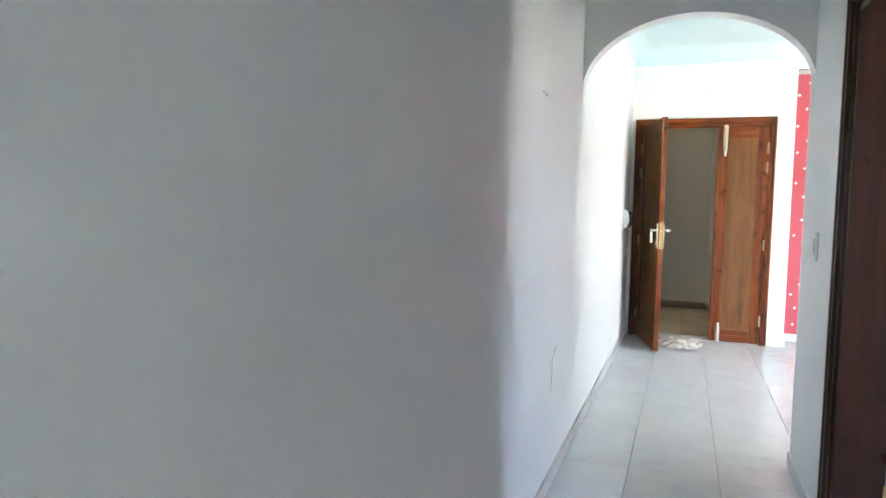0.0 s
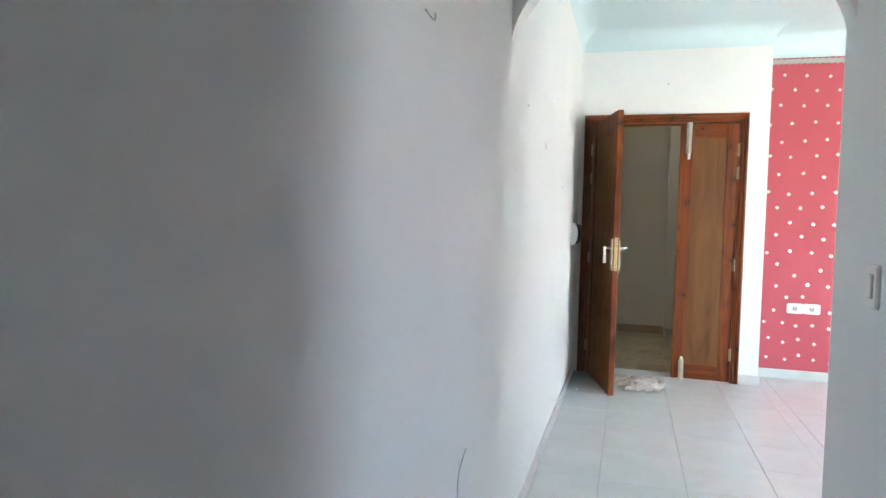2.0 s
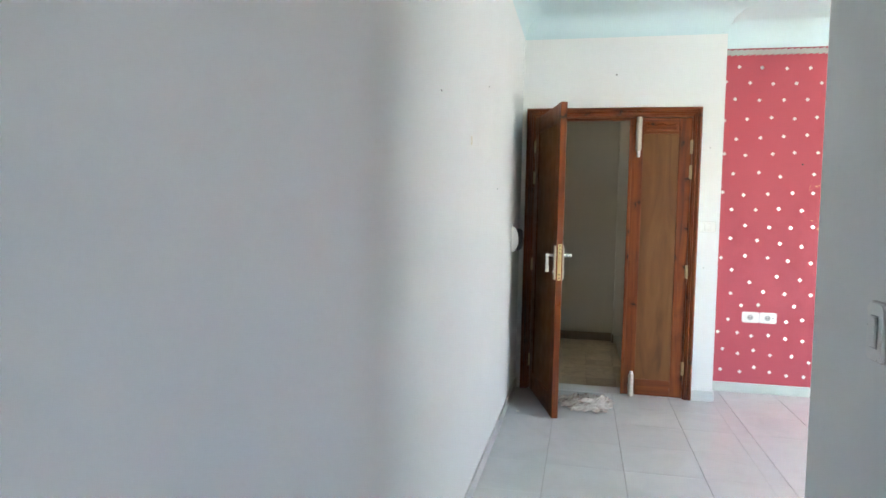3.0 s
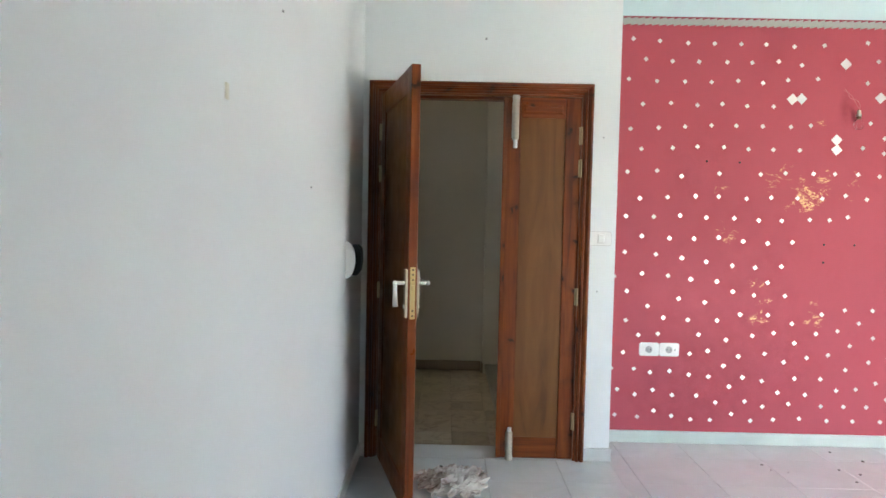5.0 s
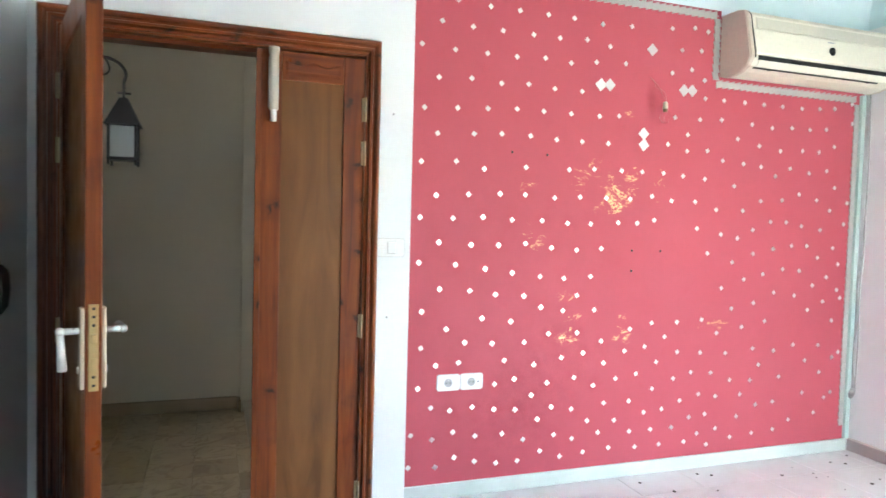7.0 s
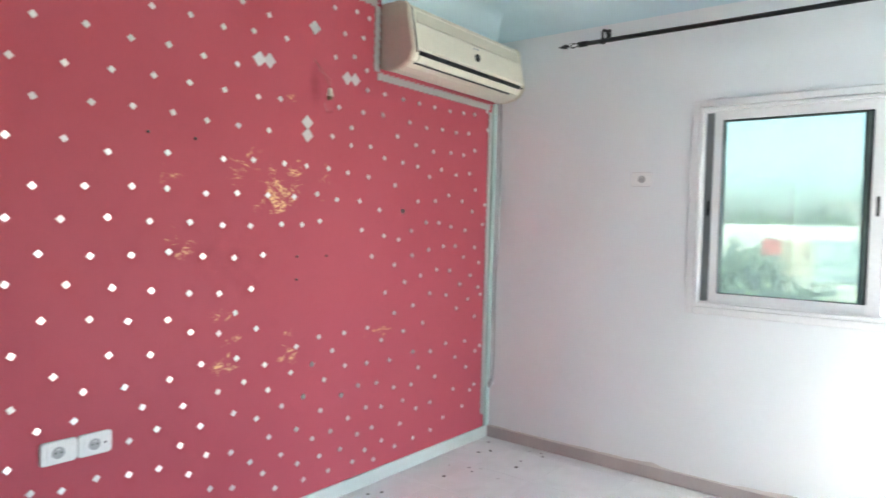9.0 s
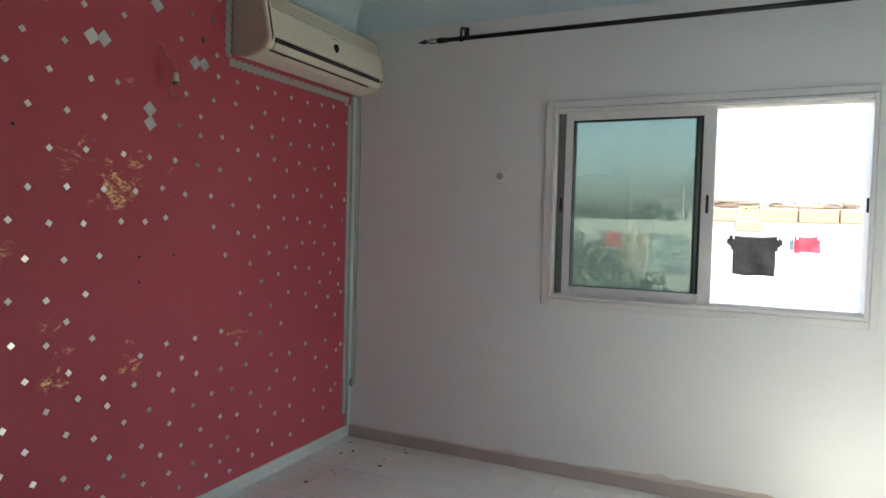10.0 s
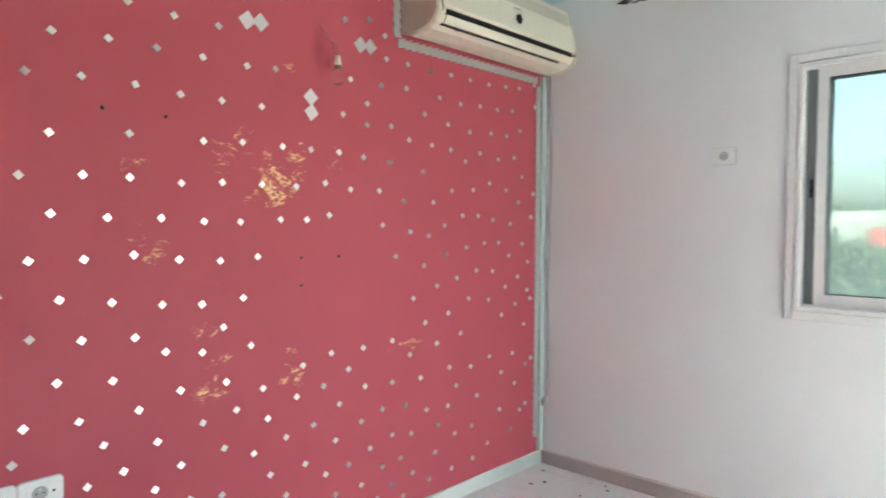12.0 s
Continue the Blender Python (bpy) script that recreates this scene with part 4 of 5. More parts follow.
spot("wall_plug", "small grey screw plug above the door", (0.144, YD, 2.36), "-y", 0.007)
for x, z in ((0.81, 1.83), (0.80, 0.97), (0.862, 2.64)):
    spot("wall_plug", "small grey screw plug in the white wall", (x, YD, z), "-y", 0.005)
for x, z in ((1.521, 1.743), (1.72, 1.74), (2.255, 1.25), (2.44, 1.25), (2.255, 1.14)):
    spot("wall_plug", "dark screw hole in the red wall", (x, YP, z), "-y", 0.007, BLACK)
bm = box((0, -0.010, -0.018), (0.003, 0.010, 0.018), 0.0012)
pt = link_mesh("plaster_patch", bm, CREAM)
pt.location = (XW, 3.95, 1.625)
tagged(pt, "small patch of bare plaster on the white wall", "plaster patch")

# rag by the door: a heap of folds
def rag_cloth():
    m = Mat("printed_dirty_cotton")
    streak = m.noise(5.0, 5, 0.65, (1.0, 5.0, 3.0), 1.2)
    c = m.ramp(streak, [(0.27, (0.13, 0.09, 0.08)), (0.38, (0.36, 0.28, 0.25)), (0.46, (0.60, 0.53, 0.48)), (0.68, (0.74, 0.69, 0.63))])
    c = m.mix(m.grey(m.noise(26, 4, 0.7), 0.60, 0.70, 0.0, 0.6), c, (0.20, 0.14, 0.13))
    m.set(Base_Color=c, Roughness=0.9, Specular_IOR_Level=0.1)
    return m.bump(m.noise(240, 3), 0.4, 0.002).m


bm = bmesh.new()
bmesh.ops.create_grid(bm, x_segments=120, y_segments=84, size=0.5)
gone = []
for v in bm.verts:
    x, y = v.co.x * 0.46, v.co.y * 0.40
    a = math.atan2(y, x)
    reach = 1 + 0.38 * noise.noise(Vector((math.cos(a) * 1.5, math.sin(a) * 1.5, 3.0))) + 0.12 * noise.noise(Vector((math.cos(a) * 5, math.sin(a) * 5, 8.0)))
    r = math.hypot(x / 0.20, y / 0.165) / reach
    wx = 0.05 * noise.noise(Vector((x * 6, y * 6, 9.0)))
    ridge = (1 - abs(noise.noise(Vector(((x + wx) * 6 + y * 5, (y - wx) * 19, 4.0))))) ** 5
    crease = (1 - abs(noise.noise(Vector((x * 22 - y * 9, y * 26 + wx * 40, 1.0))))) ** 6
    h = (0.010 + 0.050 * ridge + 0.022 * crease) * max(0.10, min(1.0, 1.45 - r))
    if r > 1.0:
        gone.append(v)
    v.co = Vector((x + 0.030 * ridge, y + 0.018 * crease - 0.012 * ridge, max(0.003, h)))
bmesh.ops.delete(bm, geom=gone, context="VERTS")
rag = link_mesh("floor_rag", bm, rag_cloth(), smooth=True)
so = rag.modifiers.new("thick", "SOLIDIFY")
so.thickness = 0.003
rag.matrix_basis = pose(-0.01, 5.84, 0.003, 0, 0, 14)
tagged(rag, "crumpled dirty white rag on the tiles by the door", "rag")
for k, (bx0, by0) in enumerate(((-0.06, 5.985), (-0.02, 5.975), (0.07, 5.83))):
    bm = bmesh.new()
    add_ball(bm, (0, 0, 0.03), 0.014, (1.4, 1, 0.8), 10, 6)
    add_rod(bm, (0.01, 0, 0.026), (0.05, 0.012, 0.012), 0.006, 8)
    ob = link_mesh("dark_scrap", bm, BLACK, smooth=True)
    ob.location = (bx0, by0, 0.0)
    tagged(ob, "small dark scrap lying in the rag", "scrap", "scraps in the rag")
CRUMB = plain("dark_plaster_crumb", (0.10, 0.09, 0.08), 0.9, 0, 80, 0.3)
rnd = random.Random(4)
for k in range(34):
    x, y = (rnd.uniform(2.2, 3.85), rnd.uniform(6.0, 6.48)) if k < 22 else (rnd.uniform(1.6, 2.5), rnd.uniform(5.9, 6.4)) if k < 30 else (rnd.uniform(-0.45, 0.1), rnd.uniform(5.5, 5.9))
    s = rnd.uniform(0.004, 0.011)
    bm = bmesh.new()
    bmesh.ops.create_icosphere(bm, subdivisions=1, radius=s)
    for v in bm.verts:
        v.co = Vector((v.co.x * rnd.uniform(0.7, 1.6), v.co.y * rnd.uniform(0.7, 1.4), v.co.z * 0.45))
    ob = link_mesh("plaster_crumb", bm, CREAM if k > 29 else CRUMB)
    ob.location = (x, y, s * 0.4)
    tagged(ob, "small crumb of plaster lying on the floor", "debris", "crumbs on the floor")

# ---- yard outside the window ----
PLASTERW = paint("limewashed_plaster", (0.80, 0.79, 0.76), (0.66, 0.64, 0.60), 0.8, 0.3, 0.6)
BRICK = paint("terracotta_hollow_brick", (0.62, 0.42, 0.27), (0.50, 0.31, 0.18), 0.85, 0.6, 0.5)
yard = slab("wall_yard", [((6.6, -4, -0.35), (6.8, 12, 1.508))], PLASTERW, "sunlit white yard wall topped with hollow bricks")
y = 4.132 - 7 * 0.304
rb = random.Random(7)
while y < 4.57:
    L = 0.30
    if abs(y - 4.132) < 0.16 and y <= 4.30:
        y = 4.132
        L = 0.155
        bm = bmesh.new()
        for i in range(5):
            yy = y + (L - 0.018) * i / 4
            add_box(bm, (6.585, yy, 1.530), (6.80, yy + 0.018, 1.645))
        for i in range(4):
            zz = 1.530 + (0.115 - 0.016) * i / 3
            add_box(bm, (6.586, y, zz), (6.799, y + L, zz + 0.016))
        b = part("hollow_brick", bm, BRICK, yard, "hollow brick showing its square holes")
    else:
        j = rb.uniform(-0.02, 0.02)
        b = part("hollow_brick", box((6.60 + j, y, 1.510), (6.80 + j, y + L - 0.008, 1.628 + rb.uniform(-0.006, 0.008)), 0.006), BRICK, yard)
    y += L + (0.004 if L > 0.2 else 0.008)
part("hollow_brick", box((6.575, 4.09, 1.428), (6.6, 4.31, 1.508), 0.004), BRICK, yard)

line = thing("clothes_line", "washing line between two iron posts in the yard", "clothes line", at=(6.1, 0, -0.3))
tube("cord", [(0, 2.3, 1.731), (0, 4.5, 1.686), (0, 7.0, 1.731)], 0.003, CREAM, line, 12)
for py in (2.3, 7.0):
    part("post", rod((0, py, 0), (0, py, 1.78), 0.025, 12), IRON, line)


def cloth(name, label, outline, material, seed, wave=0.02, category="laundry"):
    """Laundry over the line: a filled outline in y, z, waved and given thickness."""
    (ya, za), (yb, zb) = outline
    bm = bmesh.new()
    nu, nv = 26, 22
    grid = {}
    for i in range(nu + 1):
        for j in range(nv + 1):
            u, v = i / nu, j / nv
            sag = 0.012 * math.sin(u * math.pi)
            yy = ya + (yb - ya) * u
            zz = zb - (zb - za) * v - sag * (1 - v)
            f = noise.noise(Vector((yy * 9, v * 1.5, seed)))
            grid[i, j] = (wave * 0.5 * f * (0.3 + v) + 0.003 * math.sin(u * 11 + seed), yy + 0.012 * (noise.noise(Vector((u * 2, zz * 6, seed + 5)))) * v, zz + 0.012 * noise.noise(Vector((u * 4, 1, seed))) * v)
    return bm, grid, nu, nv


def finish_cloth(name, label, parts_, material):
    bm, grid, nu, nv, keep = parts_
    vs = {}
    for i in range(nu):
        for j in range(nv):
            if keep((i + 0.5) / nu, (j + 0.5) / nv):
                f = []
                for c in ((i, j), (i + 1, j), (i + 1, j + 1), (i, j + 1)):
                    if c not in vs:
                        vs[c] = bm.verts.new(grid[c])
                    f.append(vs[c])
                bm.faces.new(f)
    ob = link_mesh(name, bm, material, smooth=True)
    ob.location = (6.1, -0.095, -0.004)
    m = ob.modifiers.new("thick", "SOLIDIFY")
    m.thickness = 0.004
    return tagged(ob, label, "laundry", "washing on the line")


def shirt_keep(u, v):
    w = 0.5 - abs(u - 0.5)
    if v < 0.12:
        return w > 0.07 * (1 - v / 0.12)
    return w > 0.13 * min(1.0, max(0.0, (v - 0.18) / 0.24)) - 0.001


def floral(name, ground, blot1, blot2):
    m = Mat(name)
    vo = m.node("ShaderNodeTexVoronoi", Vector=m.co, Scale=20.0)
    k = m.grey(vo.outputs["Distance"], 0.28, 0.50, 1.0, 0.0)
    pick = m.mix(m.grey(m.noise(12, 2), 0.45, 0.55), blot1, blot2)
    c = m.mix(m.math("MULTIPLY", k, 0.85), ground, pick)
    return m.set(Base_Color=c, Roughness=0.9).m


def anywhere(u, v):
    return True


def hang(name, label, outline, material, seed, keep=anywhere, wave=0.02):
    bm, grid, nu, nv = cloth(name, label, outline, material, seed, wave)
    ob = finish_cloth(name, label, (bm, grid, nu, nv, keep), material)
    (ya, za), (yb, zb) = outline
    for u in (0.08, 0.88):
        p = link_mesh("clothes_peg", box((-0.01, -0.006, -0.03), (0.012, 0.006, 0.035), 0.002), WHITEPLASTIC)
        p.location = (6.1, ya + (yb - ya) * u - 0.095, zb - 0.004)
        tagged(p, "white plastic clothes peg on the washing line", "clothes peg", "pegs on the line")
    return ob


hang("shirt", "black cotton shirt pegged to the washing line", ((4.045, 1.075), (4.45, 1.395)), plain("black_cotton", (0.013, 0.013, 0.016), 0.9, 0, 80, 0.3), 1, shirt_keep)
hang("cloth", "bright pink-red cloth drying on the line", ((3.785, 1.275), (3.965, 1.405)), plain("pink_red_cotton", (0.62, 0.06, 0.10), 0.9, 0, 80, 0.1), 2)
hang("sock", "narrow grey-blue cloth beside the pink one", ((3.967, 1.29), (3.995, 1.395)), plain("grey_blue_cotton", (0.20, 0.24, 0.32), 0.9, 0, 80, 0.1), 3, wave=0.004)
hang("cloth", "coral red cloth drying on the line", ((5.30, 1.255), (5.45, 1.395)), plain("coral_cotton", (0.62, 0.10, 0.08), 0.9, 0, 80, 0.1), 4)
hang("cloth", "cream cloth with a brown floral print", ((5.075, 1.09), (5.30, 1.395)), floral("brown_floral", (0.58, 0.50, 0.38), (0.20, 0.05, 0.03), (0.08, 0.10, 0.04)), 5)
hang("cloth", "pale cloth with a blue floral print", ((4.75, 1.05), (5.06, 1.40)), floral("blue_floral", (0.48, 0.56, 0.56), (0.03, 0.08, 0.16), (0.05, 0.14, 0.12)), 6)

# trees, far houses and masts
LEAF = Mat("leaf_green")
_r = LEAF.t.nodes.new("ShaderNodeNewGeometry").outputs["Random Per Island"]
LEAF.set(Base_Color=LEAF.mix(_r, (0.035, 0.07, 0.025), (0.09, 0.13, 0.05)), Roughness=0.6)
LEAF = LEAF.m
BARK = paint("grey_bark", (0.12, 0.09, 0.07), (0.06, 0.045, 0.035), 0.9, 0.8, 0.8)


def tree(label, at, height, spread, leaves, size, seed):
    r = random.Random(seed)
    t = thing("tree", label, "tree", "trees beyond the window", at=at)
    bm = rod((0, 0, 0), (0.02, 0.03, height * 0.5), height * 0.035, 10, height * 0.02)
    limbs = []
    for k in range(7):
        a = k * 0.9 + r.random()
        tip = Vector((math.cos(a) * spread * r.uniform(0.4, 0.8), math.sin(a) * spread * r.uniform(0.4, 0.8), height * r.uniform(0.65, 0.95)))
        add_rod(bm, (0.02, 0.03, height * r.uniform(0.35, 0.5)), tip, height * 0.014, 7, height * 0.004)
        limbs.append(tip)
    part("trunk", bm, BARK, t)
    verts, faces = [], []
    for k in range(leaves):
        c = r.choice(limbs) + Vector((r.gauss(0, 0.3), r.gauss(0, 0.3), r.gauss(0, 0.22))) * spread
        q = Euler((r.uniform(0, 6), r.uniform(0, 6), r.uniform(0, 6))).to_matrix()
        s = size * r.uniform(0.6, 1.3)
        b = len(verts)
        verts += [tuple(c + q @ Vector(p)) for p in ((-s, 0, 0), (0, s * 0.42, s * 0.1), (s, 0, 0), (0, -s * 0.42, s * 0.1))]
        faces.append((b, b + 1, b + 2, b + 3))
    me = bpy.data.meshes.new("crown")
    me.from_pydata(verts, [], faces)
    me.materials.append(LEAF)
    c = new("crown", me)
    c.parent = t
    return t


tree("small leafy green tree in front of the yard wall", (6.30, 5.66, -0.3), 1.65, 0.42, 1500, 0.05, 3)
tree("low green bush in front of the yard wall", (6.36, 5.11, -0.3), 1.25, 0.36, 1300, 0.045, 8)
for k, (ty, tx, hh) in enumerate(((9.55, 30, 2.2), (7.9, 29, 2.7), (11.3, 33, 2.5), (13.7, 31, 2.3))):
    tree("distant bushy green tree beyond the roofs", (tx, ty, -0.3), hh, 1.0, 700, 0.13, 20 + k)


def house(label, at, w, d, h, seed):
    r = random.Random(seed)
    t = thing("house", label, "house", "houses beyond the yard", at=at)
    part("wall", box((0, 0, 0), (d, w, h)), PLASTERW, t)
    part("roof", picture_frame_flat(d, w, h), plain("roof_concrete", (0.42, 0.40, 0.37), 0.9, 0, 6, 0.2), t)
    n = max(1, int(w / 2.2))
    for i in range(n):
        yy = (i + 0.5) * w / n
        win = part("window", box((-0.03, yy - 0.45, h - 1.9), (0.05, yy + 0.45, h - 0.8), 0.01), ALU, t)
        part("pane", box((-0.04, yy - 0.38, h - 1.83), (-0.031, yy + 0.38, h - 0.87)), plain("dark_pane", (0.05, 0.06, 0.07), 0.15), win)
    return t


def picture_frame_flat(d, w, h):
    bm = box((-0.08, -0.08, h), (d + 0.08, w + 0.08, h + 0.12))
    add_box(bm, (-0.08, -0.08, h + 0.12), (0.05, w + 0.08, h + 0.35))
    return bm


house("low white house with a flat roof behind the yard", (31, 5.5, -0.3), 2.6, 4, 2.8, 1)
house("far flat-roofed house with a parapet", (24, -0.6, -0.3), 3.4, 5, 2.45, 2)
house("far flat-roofed house with a parapet", (27, 2.95, -0.3), 2.2, 5, 2.55, 3)
house("far flat-roofed house with a parapet", (33, -5.2, -0.3), 5.0, 5, 2.85, 5)
for my, mx, mh in ((6.85, 30, 3.9), (4.85, 30, 4.3), (5.25, 33, 3.8), (9.0, 34, 4.0)):
    ms = thing("mast", "thin grey aerial mast on a far roof", "mast", "masts beyond the yard", at=(mx, my, -0.3))
    part("pole", rod((0, 0, 0), (0, 0, mh), 0.06, 8), GREYPLASTIC, ms)
    part("aerial", rod((0, -0.4, mh - 0.2), (0, 0.4, mh - 0.2), 0.02, 6), GREYPLASTIC, ms)
rr = random.Random(12)
RUBBLE = plain("grey_rubble", (0.22, 0.20, 0.17), 0.9, 0, 20, 0.3, 0.3)
for k in range(11):
    yy = 2.5 + k * 0.19 + rr.uniform(-0.06, 0.06)
    bm = bmesh.new()
    bmesh.ops.create_icosphere(bm, subdivisions=2, radius=1)
    w, h = rr.uniform(0.05, 0.12), rr.uniform(0.018, 0.05)
    for v in bm.verts:
        f = 1 + 0.35 * noise.noise(v.co * 1.7 + Vector((k * 3.1, 0, 0)))
        v.co = Vector((v.co.x * 0.06 * f, v.co.y * w * f, v.co.z * h * f))
    ob = link_mesh("rubble_block", bm, RUBBLE)
    ob.matrix_basis = pose(6.70, yy, 1.628 + h * 0.8, 0, 0, rr.uniform(-20, 20))
    tagged(ob, "loose grey rubble lying on the brick course", "rubble", "rubble on the yard wall")
PLANK = wood("weathered_plank", (0.10, 0.08, 0.06), (0.24, 0.20, 0.16), (0.36, 0.31, 0.25), "y", 0.8, 3.0, False)
for k, (ya, yb, zz, tilt) in enumerate(((4.05, 4.62, 1.645, 0.5), (4.12, 4.50, 1.668, -1.5), (4.20, 4.58, 1.690, 1.0), (3.62, 4.02, 1.645, 1.0))):
    ob = link_mesh("plank", box((-0.06, -(yb - ya) / 2, -0.010), (0.06, (yb - ya) / 2, 0.010), 0.003), PLANK)
    ob.matrix_basis = pose(6.70, (ya + yb) / 2, zz, tilt, 0, rr.uniform(-5, 5))
    tagged(ob, "weathered grey plank lying on the yard wall", "plank", "planks on the yard wall")
ob = link_mesh("pole", rod((6.68, 2.5, 1.642), (6.72, 3.72, 1.690), 0.012, 10), GREYPLASTIC)
tagged(ob, "thin grey pole lying aslant on the yard wall", "pole")

# ---- mirror tiles on the red wall ----
def diamond(side, name):
    bm = bmesh.new()
    h = side / math.sqrt(2)
    lo = [bm.verts.new((x * h, 0, z * h)) for x, z in ((-1, 0), (0, -1), (1, 0), (0, 1))]
    hi = [bm.verts.new((x * (h - 0.0012), -0.0025, z * (h - 0.0012))) for x, z in ((-1, 0), (0, -1), (1, 0), (0, 1))]
    for i in range(4):
        j = (i + 1) % 4
        bm.faces.new((lo[i], lo[j], hi[j], hi[i]))
    bm.faces.new(hi)
    bmesh.ops.recalc_face_normals(bm, faces=bm.faces[:])
    me = bpy.data.meshes.new(name)
    bm.to_mesh(me)
    bm.free()
    me.materials.append(MIRROR)
    return me


SMALL, LARGE = diamond(0.0218, "mirror_tile"), diamond(0.05, "large_mirror_tile")
rm = random.Random(21)


def stick(mesh, x, z, turn=None):
    ob = new(mesh.name, mesh)
    ob.parent = wall_north
    t = rm.gauss(0, 7) if turn is None else turn
    ob.matrix_basis = Matrix.Translation((x, YP - 0.0015, z)) @ Euler((radians(rm.gauss(0, 2.4)), radians(t), radians(rm.gauss(0, 2.4)))).to_matrix().to_4x4()


for x, z in ((2.022, 2.126), (2.077, 2.130), (2.335, 2.342), (2.553, 2.143), (2.608, 2.146), (2.300, 1.887), (2.303, 1.827)):
    stick(LARGE, x, z, rm.gauss(0, 3))


def band(*places):
    """Small tiles glued by hand in one uneven row; places: (x, z) on the wall."""
    for x, z in places:
        stick(SMALL, x, z)


band((1.05, 2.47), (1.21, 2.46), (1.38, 2.45), (1.54, 2.45), (1.70, 2.45), (1.85, 2.45), (2.02, 2.44), (2.20, 2.45), (2.46, 2.47), (2.61, 2.49), (2.70, 2.48))
band((0.96, 2.36), (1.13, 2.35), (1.29, 2.34), (1.45, 2.34), (1.62, 2.34), (1.77, 2.34), (1.93, 2.35), (2.07, 2.33), (2.53, 2.36), (2.66, 2.37))
band((1.03, 2.23), (1.20, 2.22), (1.37, 2.22), (1.53, 2.22), (1.69, 2.23), (1.84, 2.22), (1.99, 2.24), (2.17, 2.25), (2.47, 2.23), (2.60, 2.26), (2.69, 2.21))
band((2.70, 2.11), (2.83, 2.11), (2.98, 2.11), (3.12, 2.11), (3.26, 2.11), (3.41, 2.11), (3.55, 2.12), (3.67, 2.13), (3.81, 2.17))
band((0.96, 2.07), (1.12, 2.08), (1.29, 2.09), (1.45, 2.08), (1.60, 2.09), (1.75, 2.08), (1.91, 2.08), (2.82, 2.00), (3.61, 2.00), (3.82, 2.05))
band((1.05, 1.93), (1.22, 1.94), (1.38, 1.95), (1.54, 1.96), (1.69, 1.96), (1.85, 1.96), (2.02, 1.96), (2.14, 1.97), (2.50, 1.99), (2.59, 1.90), (2.67, 1.99), (2.94, 1.90), (3.04, 1.99), (3.19, 1.98), (3.34, 1.99), (3.48, 1.99), (3.68, 1.90))
band((0.97, 1.82), (1.12, 1.81), (1.31, 1.82), (1.46, 1.83), (1.62, 1.83), (1.77, 1.82), (1.92, 1.82), (2.08, 1.82), (2.46, 1.84), (2.59, 1.81), (2.73, 1.82), (3.10, 1.87), (3.26, 1.85), (3.43, 1.86), (3.56, 1.86))
band((2.84, 1.77), (2.99, 1.76), (3.12, 1.75), (3.23, 1.70), (3.34, 1.75), (3.49, 1.73), (3.63, 1.75))
band((1.04, 1.67), (1.22, 1.68), (1.37, 1.65), (1.60, 1.67), (1.85, 1.67), (2.00, 1.68), (2.17, 1.68), (2.30, 1.68), (2.44, 1.68), (2.57, 1.67), (2.72, 1.66), (2.93, 1.63), (3.42, 1.60), (3.70, 1.65))
band((0.97, 1.53), (1.12, 1.51), (1.29, 1.52), (1.46, 1.53), (1.60, 1.53), (1.77, 1.52), (1.92, 1.53), (2.08, 1.53), (2.23, 1.53), (2.37, 1.55), (2.50, 1.53), (2.66, 1.53), (3.13, 1.55), (3.29, 1.56), (3.56, 1.57), (3.67, 1.51), (3.81, 1.56))
band((1.04, 1.40), (1.21, 1.40), (1.37, 1.41), (1.53, 1.40), (1.70, 1.40), (2.16, 1.40), (2.28, 1.40), (2.39, 1.42), (2.81, 1.49), (3.00, 1.49), (3.21, 1.43), (3.33, 1.43), (3.45, 1.41), (3.79, 1.43))
band((1.85, 1.39), (1.99, 1.39), (2.68, 1.38), (2.85, 1.35), (2.97, 1.33), (3.08, 1.38), (3.60, 1.39))
band((1.14, 1.28), (1.31, 1.27), (1.46, 1.27), (1.61, 1.28), (1.76, 1.26), (1.91, 1.25), (2.06, 1.26), (2.76, 1.24), (3.09, 1.24), (3.24, 1.27), (3.38, 1.29), (3.50, 1.29), (3.59, 1.22), (3.71, 1.28))
band((1.04, 1.18), (1.23, 1.17), (1.39, 1.15), (1.54, 1.13), (1.70, 1.11), (1.84, 1.10), (2.00, 1.11), (2.94, 1.19), (3.17, 1.12), (3.32, 1.15), (3.45, 1.14), (3.67, 1.10), (3.76, 1.18))
band((0.98, 1.03), (1.15, 1.05), (1.31, 1.04), (1.45, 1.02), (1.61, 1.01), (1.92, 1.01), (2.87, 1.04), (3.03, 1.09), (3.26, 1.01), (3.56, 1.05), (3.76, 1.02))
band((1.06, 0.94), (1.38, 0.90), (1.71, 0.95), (1.84, 0.93), (2.03, 0.93), (2.95, 0.92), (3.11, 0.95), (3.42, 0.99), (3.53, 0.90), (3.65, 0.95), (3.79, 0.97))
band((1.19, 0.85), (1.54, 0.88), (1.76, 0.81), (1.93, 0.81), (2.26, 0.82), (2.40, 0.85), (2.57, 0.85), (2.74, 0.86), (3.03, 0.81), (3.20, 0.84), (3.73, 0.83))
band((1.06, 0.76), (1.29, 0.78), (1.44, 0.77), (1.62, 0.77), (1.97, 0.70), (2.08, 0.76), (2.23, 0.70), (2.36, 0.72), (2.49, 0.77), (2.85, 0.78))
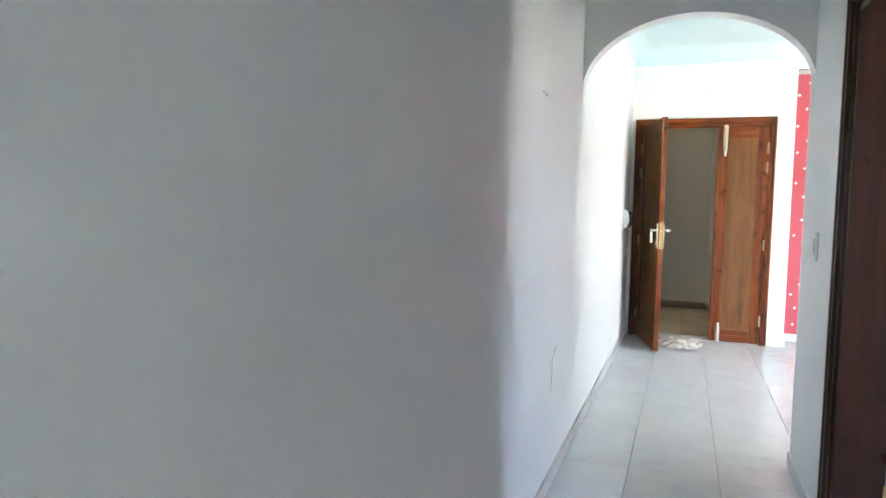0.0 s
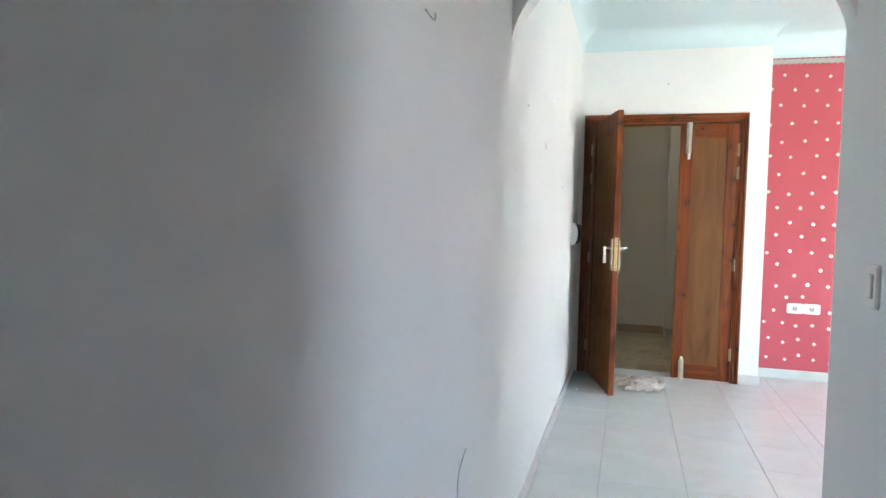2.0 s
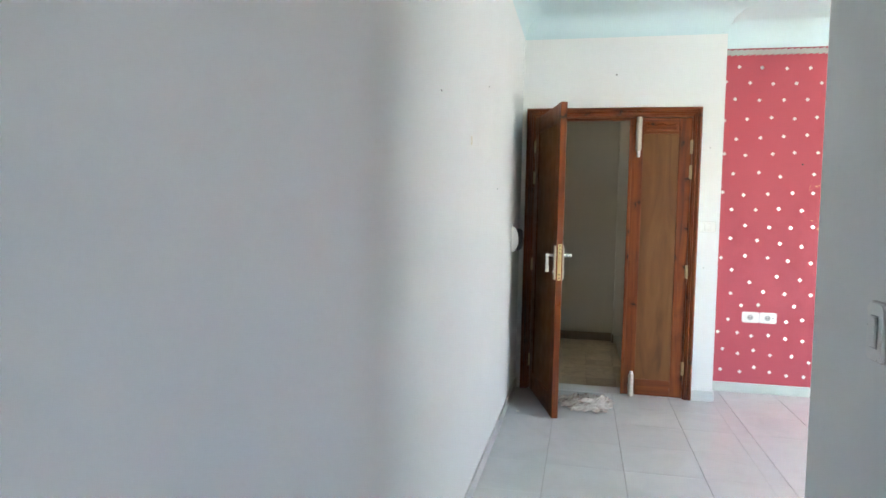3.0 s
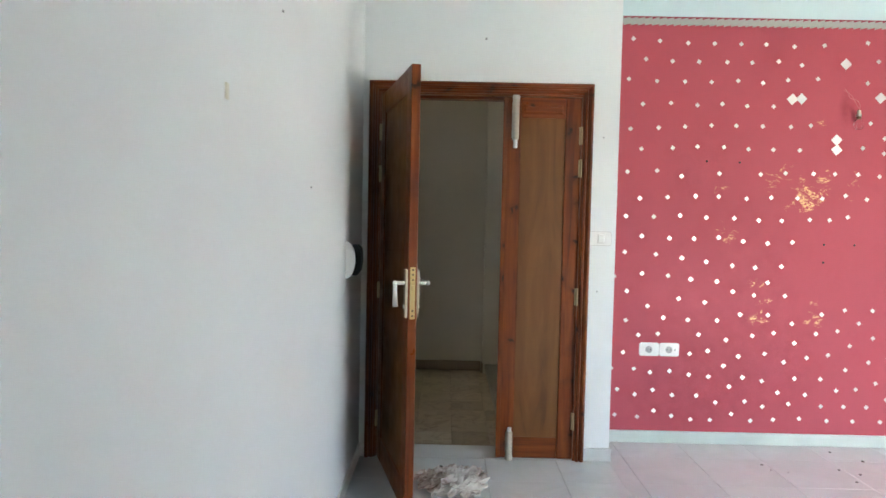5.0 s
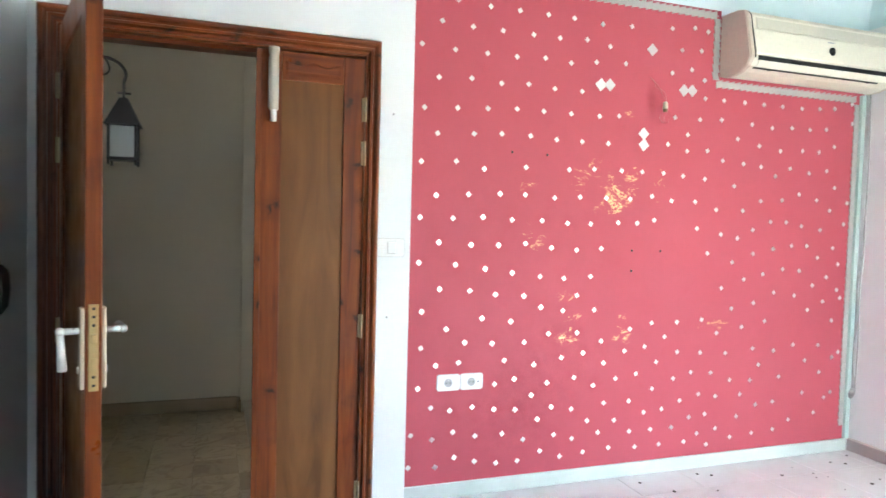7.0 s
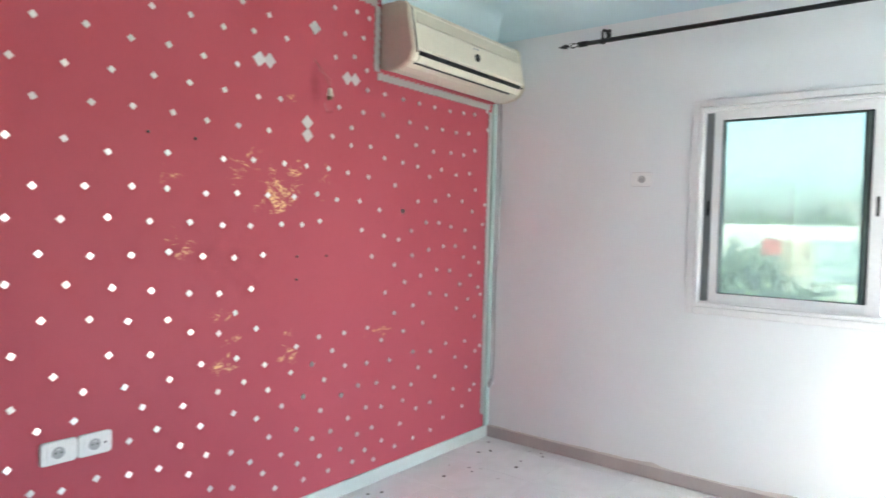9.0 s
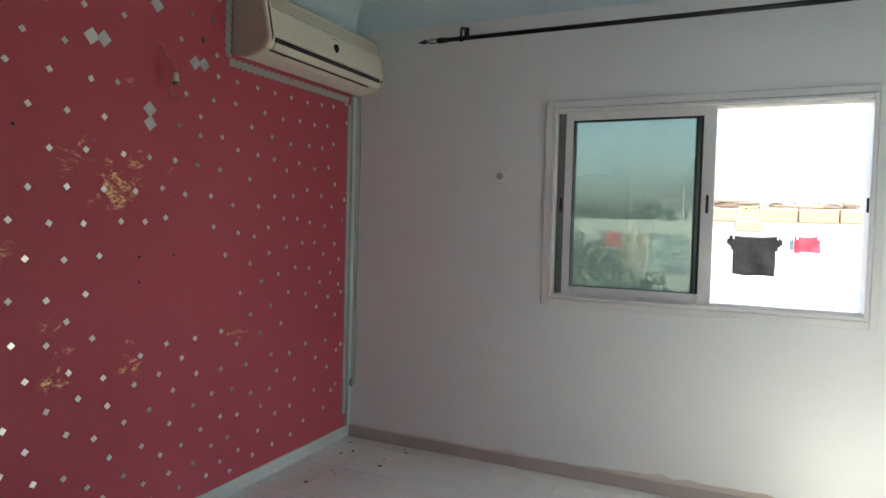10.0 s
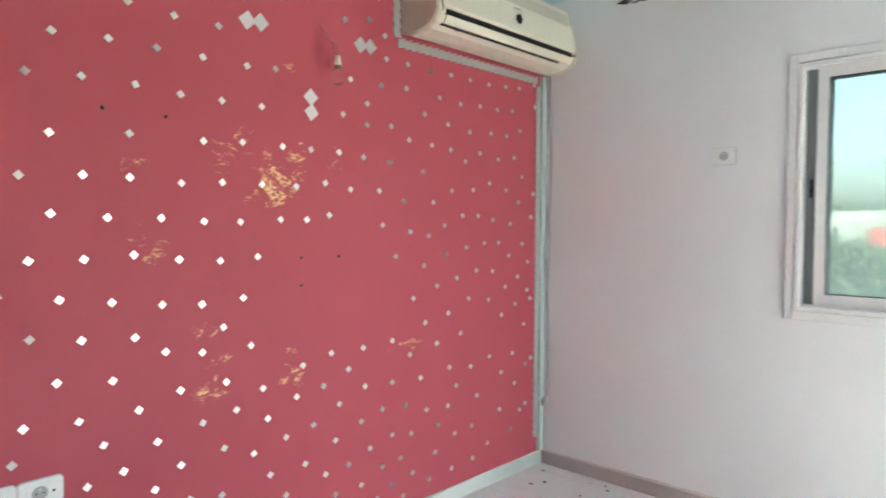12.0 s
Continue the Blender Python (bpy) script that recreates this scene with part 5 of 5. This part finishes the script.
band((1.14, 0.67), (1.26, 0.68), (1.51, 0.68), (1.68, 0.65), (1.84, 0.68), (2.10, 0.64), (2.44, 0.63), (2.58, 0.68), (2.74, 0.67), (2.92, 0.66), (3.12, 0.68), (3.28, 0.66), (3.43, 0.69), (3.63, 0.68), (3.75, 0.60), (3.80, 0.63))
band((1.05, 0.56), (1.46, 0.56), (1.57, 0.58), (1.76, 0.55), (1.92, 0.57), (2.04, 0.52), (2.18, 0.55), (2.31, 0.57), (2.56, 0.53), (2.68, 0.56), (2.82, 0.55), (2.96, 0.50), (3.17, 0.58), (3.33, 0.50), (3.53, 0.59), (3.65, 0.51))
band((0.98, 0.46), (1.12, 0.46), (1.22, 0.44), (1.34, 0.45), (1.46, 0.43), (1.58, 0.42), (1.67, 0.49), (1.79, 0.42), (1.91, 0.40), (2.11, 0.42), (2.27, 0.42), (2.42, 0.48), (2.61, 0.40), (2.74, 0.43), (2.86, 0.41), (3.04, 0.41), (3.11, 0.49))
band((1.02, 0.33), (1.13, 0.30), (1.24, 0.33), (1.36, 0.30), (1.51, 0.30), (1.71, 0.36), (2.01, 0.33), (2.18, 0.32), (2.37, 0.35), (2.49, 0.36), (2.68, 0.30), (2.79, 0.31), (3.16, 0.34), (3.29, 0.35), (3.52, 0.39), (3.70, 0.35), (3.75, 0.38))
band((1.25, 0.20), (1.63, 0.26), (1.81, 0.27), (1.92, 0.24), (2.08, 0.26), (2.28, 0.25), (2.42, 0.25), (2.56, 0.25), (2.74, 0.20), (2.87, 0.22), (3.02, 0.28), (3.42, 0.23), (3.62, 0.26))
band((1.01, 0.17), (1.15, 0.16), (1.36, 0.17), (1.48, 0.15), (1.60, 0.15), (1.73, 0.19), (1.85, 0.15), (1.99, 0.16), (2.15, 0.17), (2.32, 0.16), (2.48, 0.16), (2.65, 0.16), (2.81, 0.13), (2.98, 0.16), (3.14, 0.17), (3.30, 0.18))

# ---- floor tiles ----
tile_meshes = {}


def tile_mesh(w, d, name, material):
    key = (round(w, 3), round(d, 3), name)
    if key not in tile_meshes:
        bm = box((-w / 2, -d / 2, -0.010), (w / 2, d / 2, 0.0), 0.0)
        top = [e for e in bm.edges if all(v.co.z > -0.001 for v in e.verts)]
        bmesh.ops.bevel(bm, geom=top, offset=min(0.0012, w / 8, d / 8), segments=1, affect="EDGES")
        me = bpy.data.meshes.new(name)
        bm.to_mesh(me)
        bm.free()
        me.materials.append(material)
        tile_meshes[key] = me
    return tile_meshes[key]


rt = random.Random(33)


def lay(parent, rect, x0, y0, pitch, name, material, gap=0.0022):
    xa, ya, xb, yb = rect
    i = math.floor((xa - x0) / pitch)
    while x0 + i * pitch < xb - 1e-6:
        j = math.floor((ya - y0) / pitch)
        while y0 + j * pitch < yb - 1e-6:
            a, b = max(xa, x0 + i * pitch + gap / 2), min(xb, x0 + (i + 1) * pitch - gap / 2)
            c, d = max(ya, y0 + j * pitch + gap / 5), min(yb, y0 + (j + 1) * pitch - gap / 5)
            if b - a > 0.012 and d - c > 0.012:
                ob = new(name, tile_mesh(b - a, d - c, name, material))
                ob.parent = parent
                ob.location = ((a + b) / 2, (c + d) / 2, rt.uniform(-0.0006, 0.0))
            j += 1
        i += 1


lay(floor, (XW, YB, XR, YA), 0.19, 5.899, 0.402, "tile", TILE)
lay(floor, (XW, YA, NIB, YD - 0.004), 0.19, 5.899, 0.402, "tile", TILE)
lay(floor, (NIB, YA, XE, YP), 0.19, 5.899, 0.402, "tile", TILE)
lay(floor_hall, (XH, YD + 0.205, 0.315, YH), -0.7, 6.45, 0.235, "stone_tile", HALLTILE, 0.003)
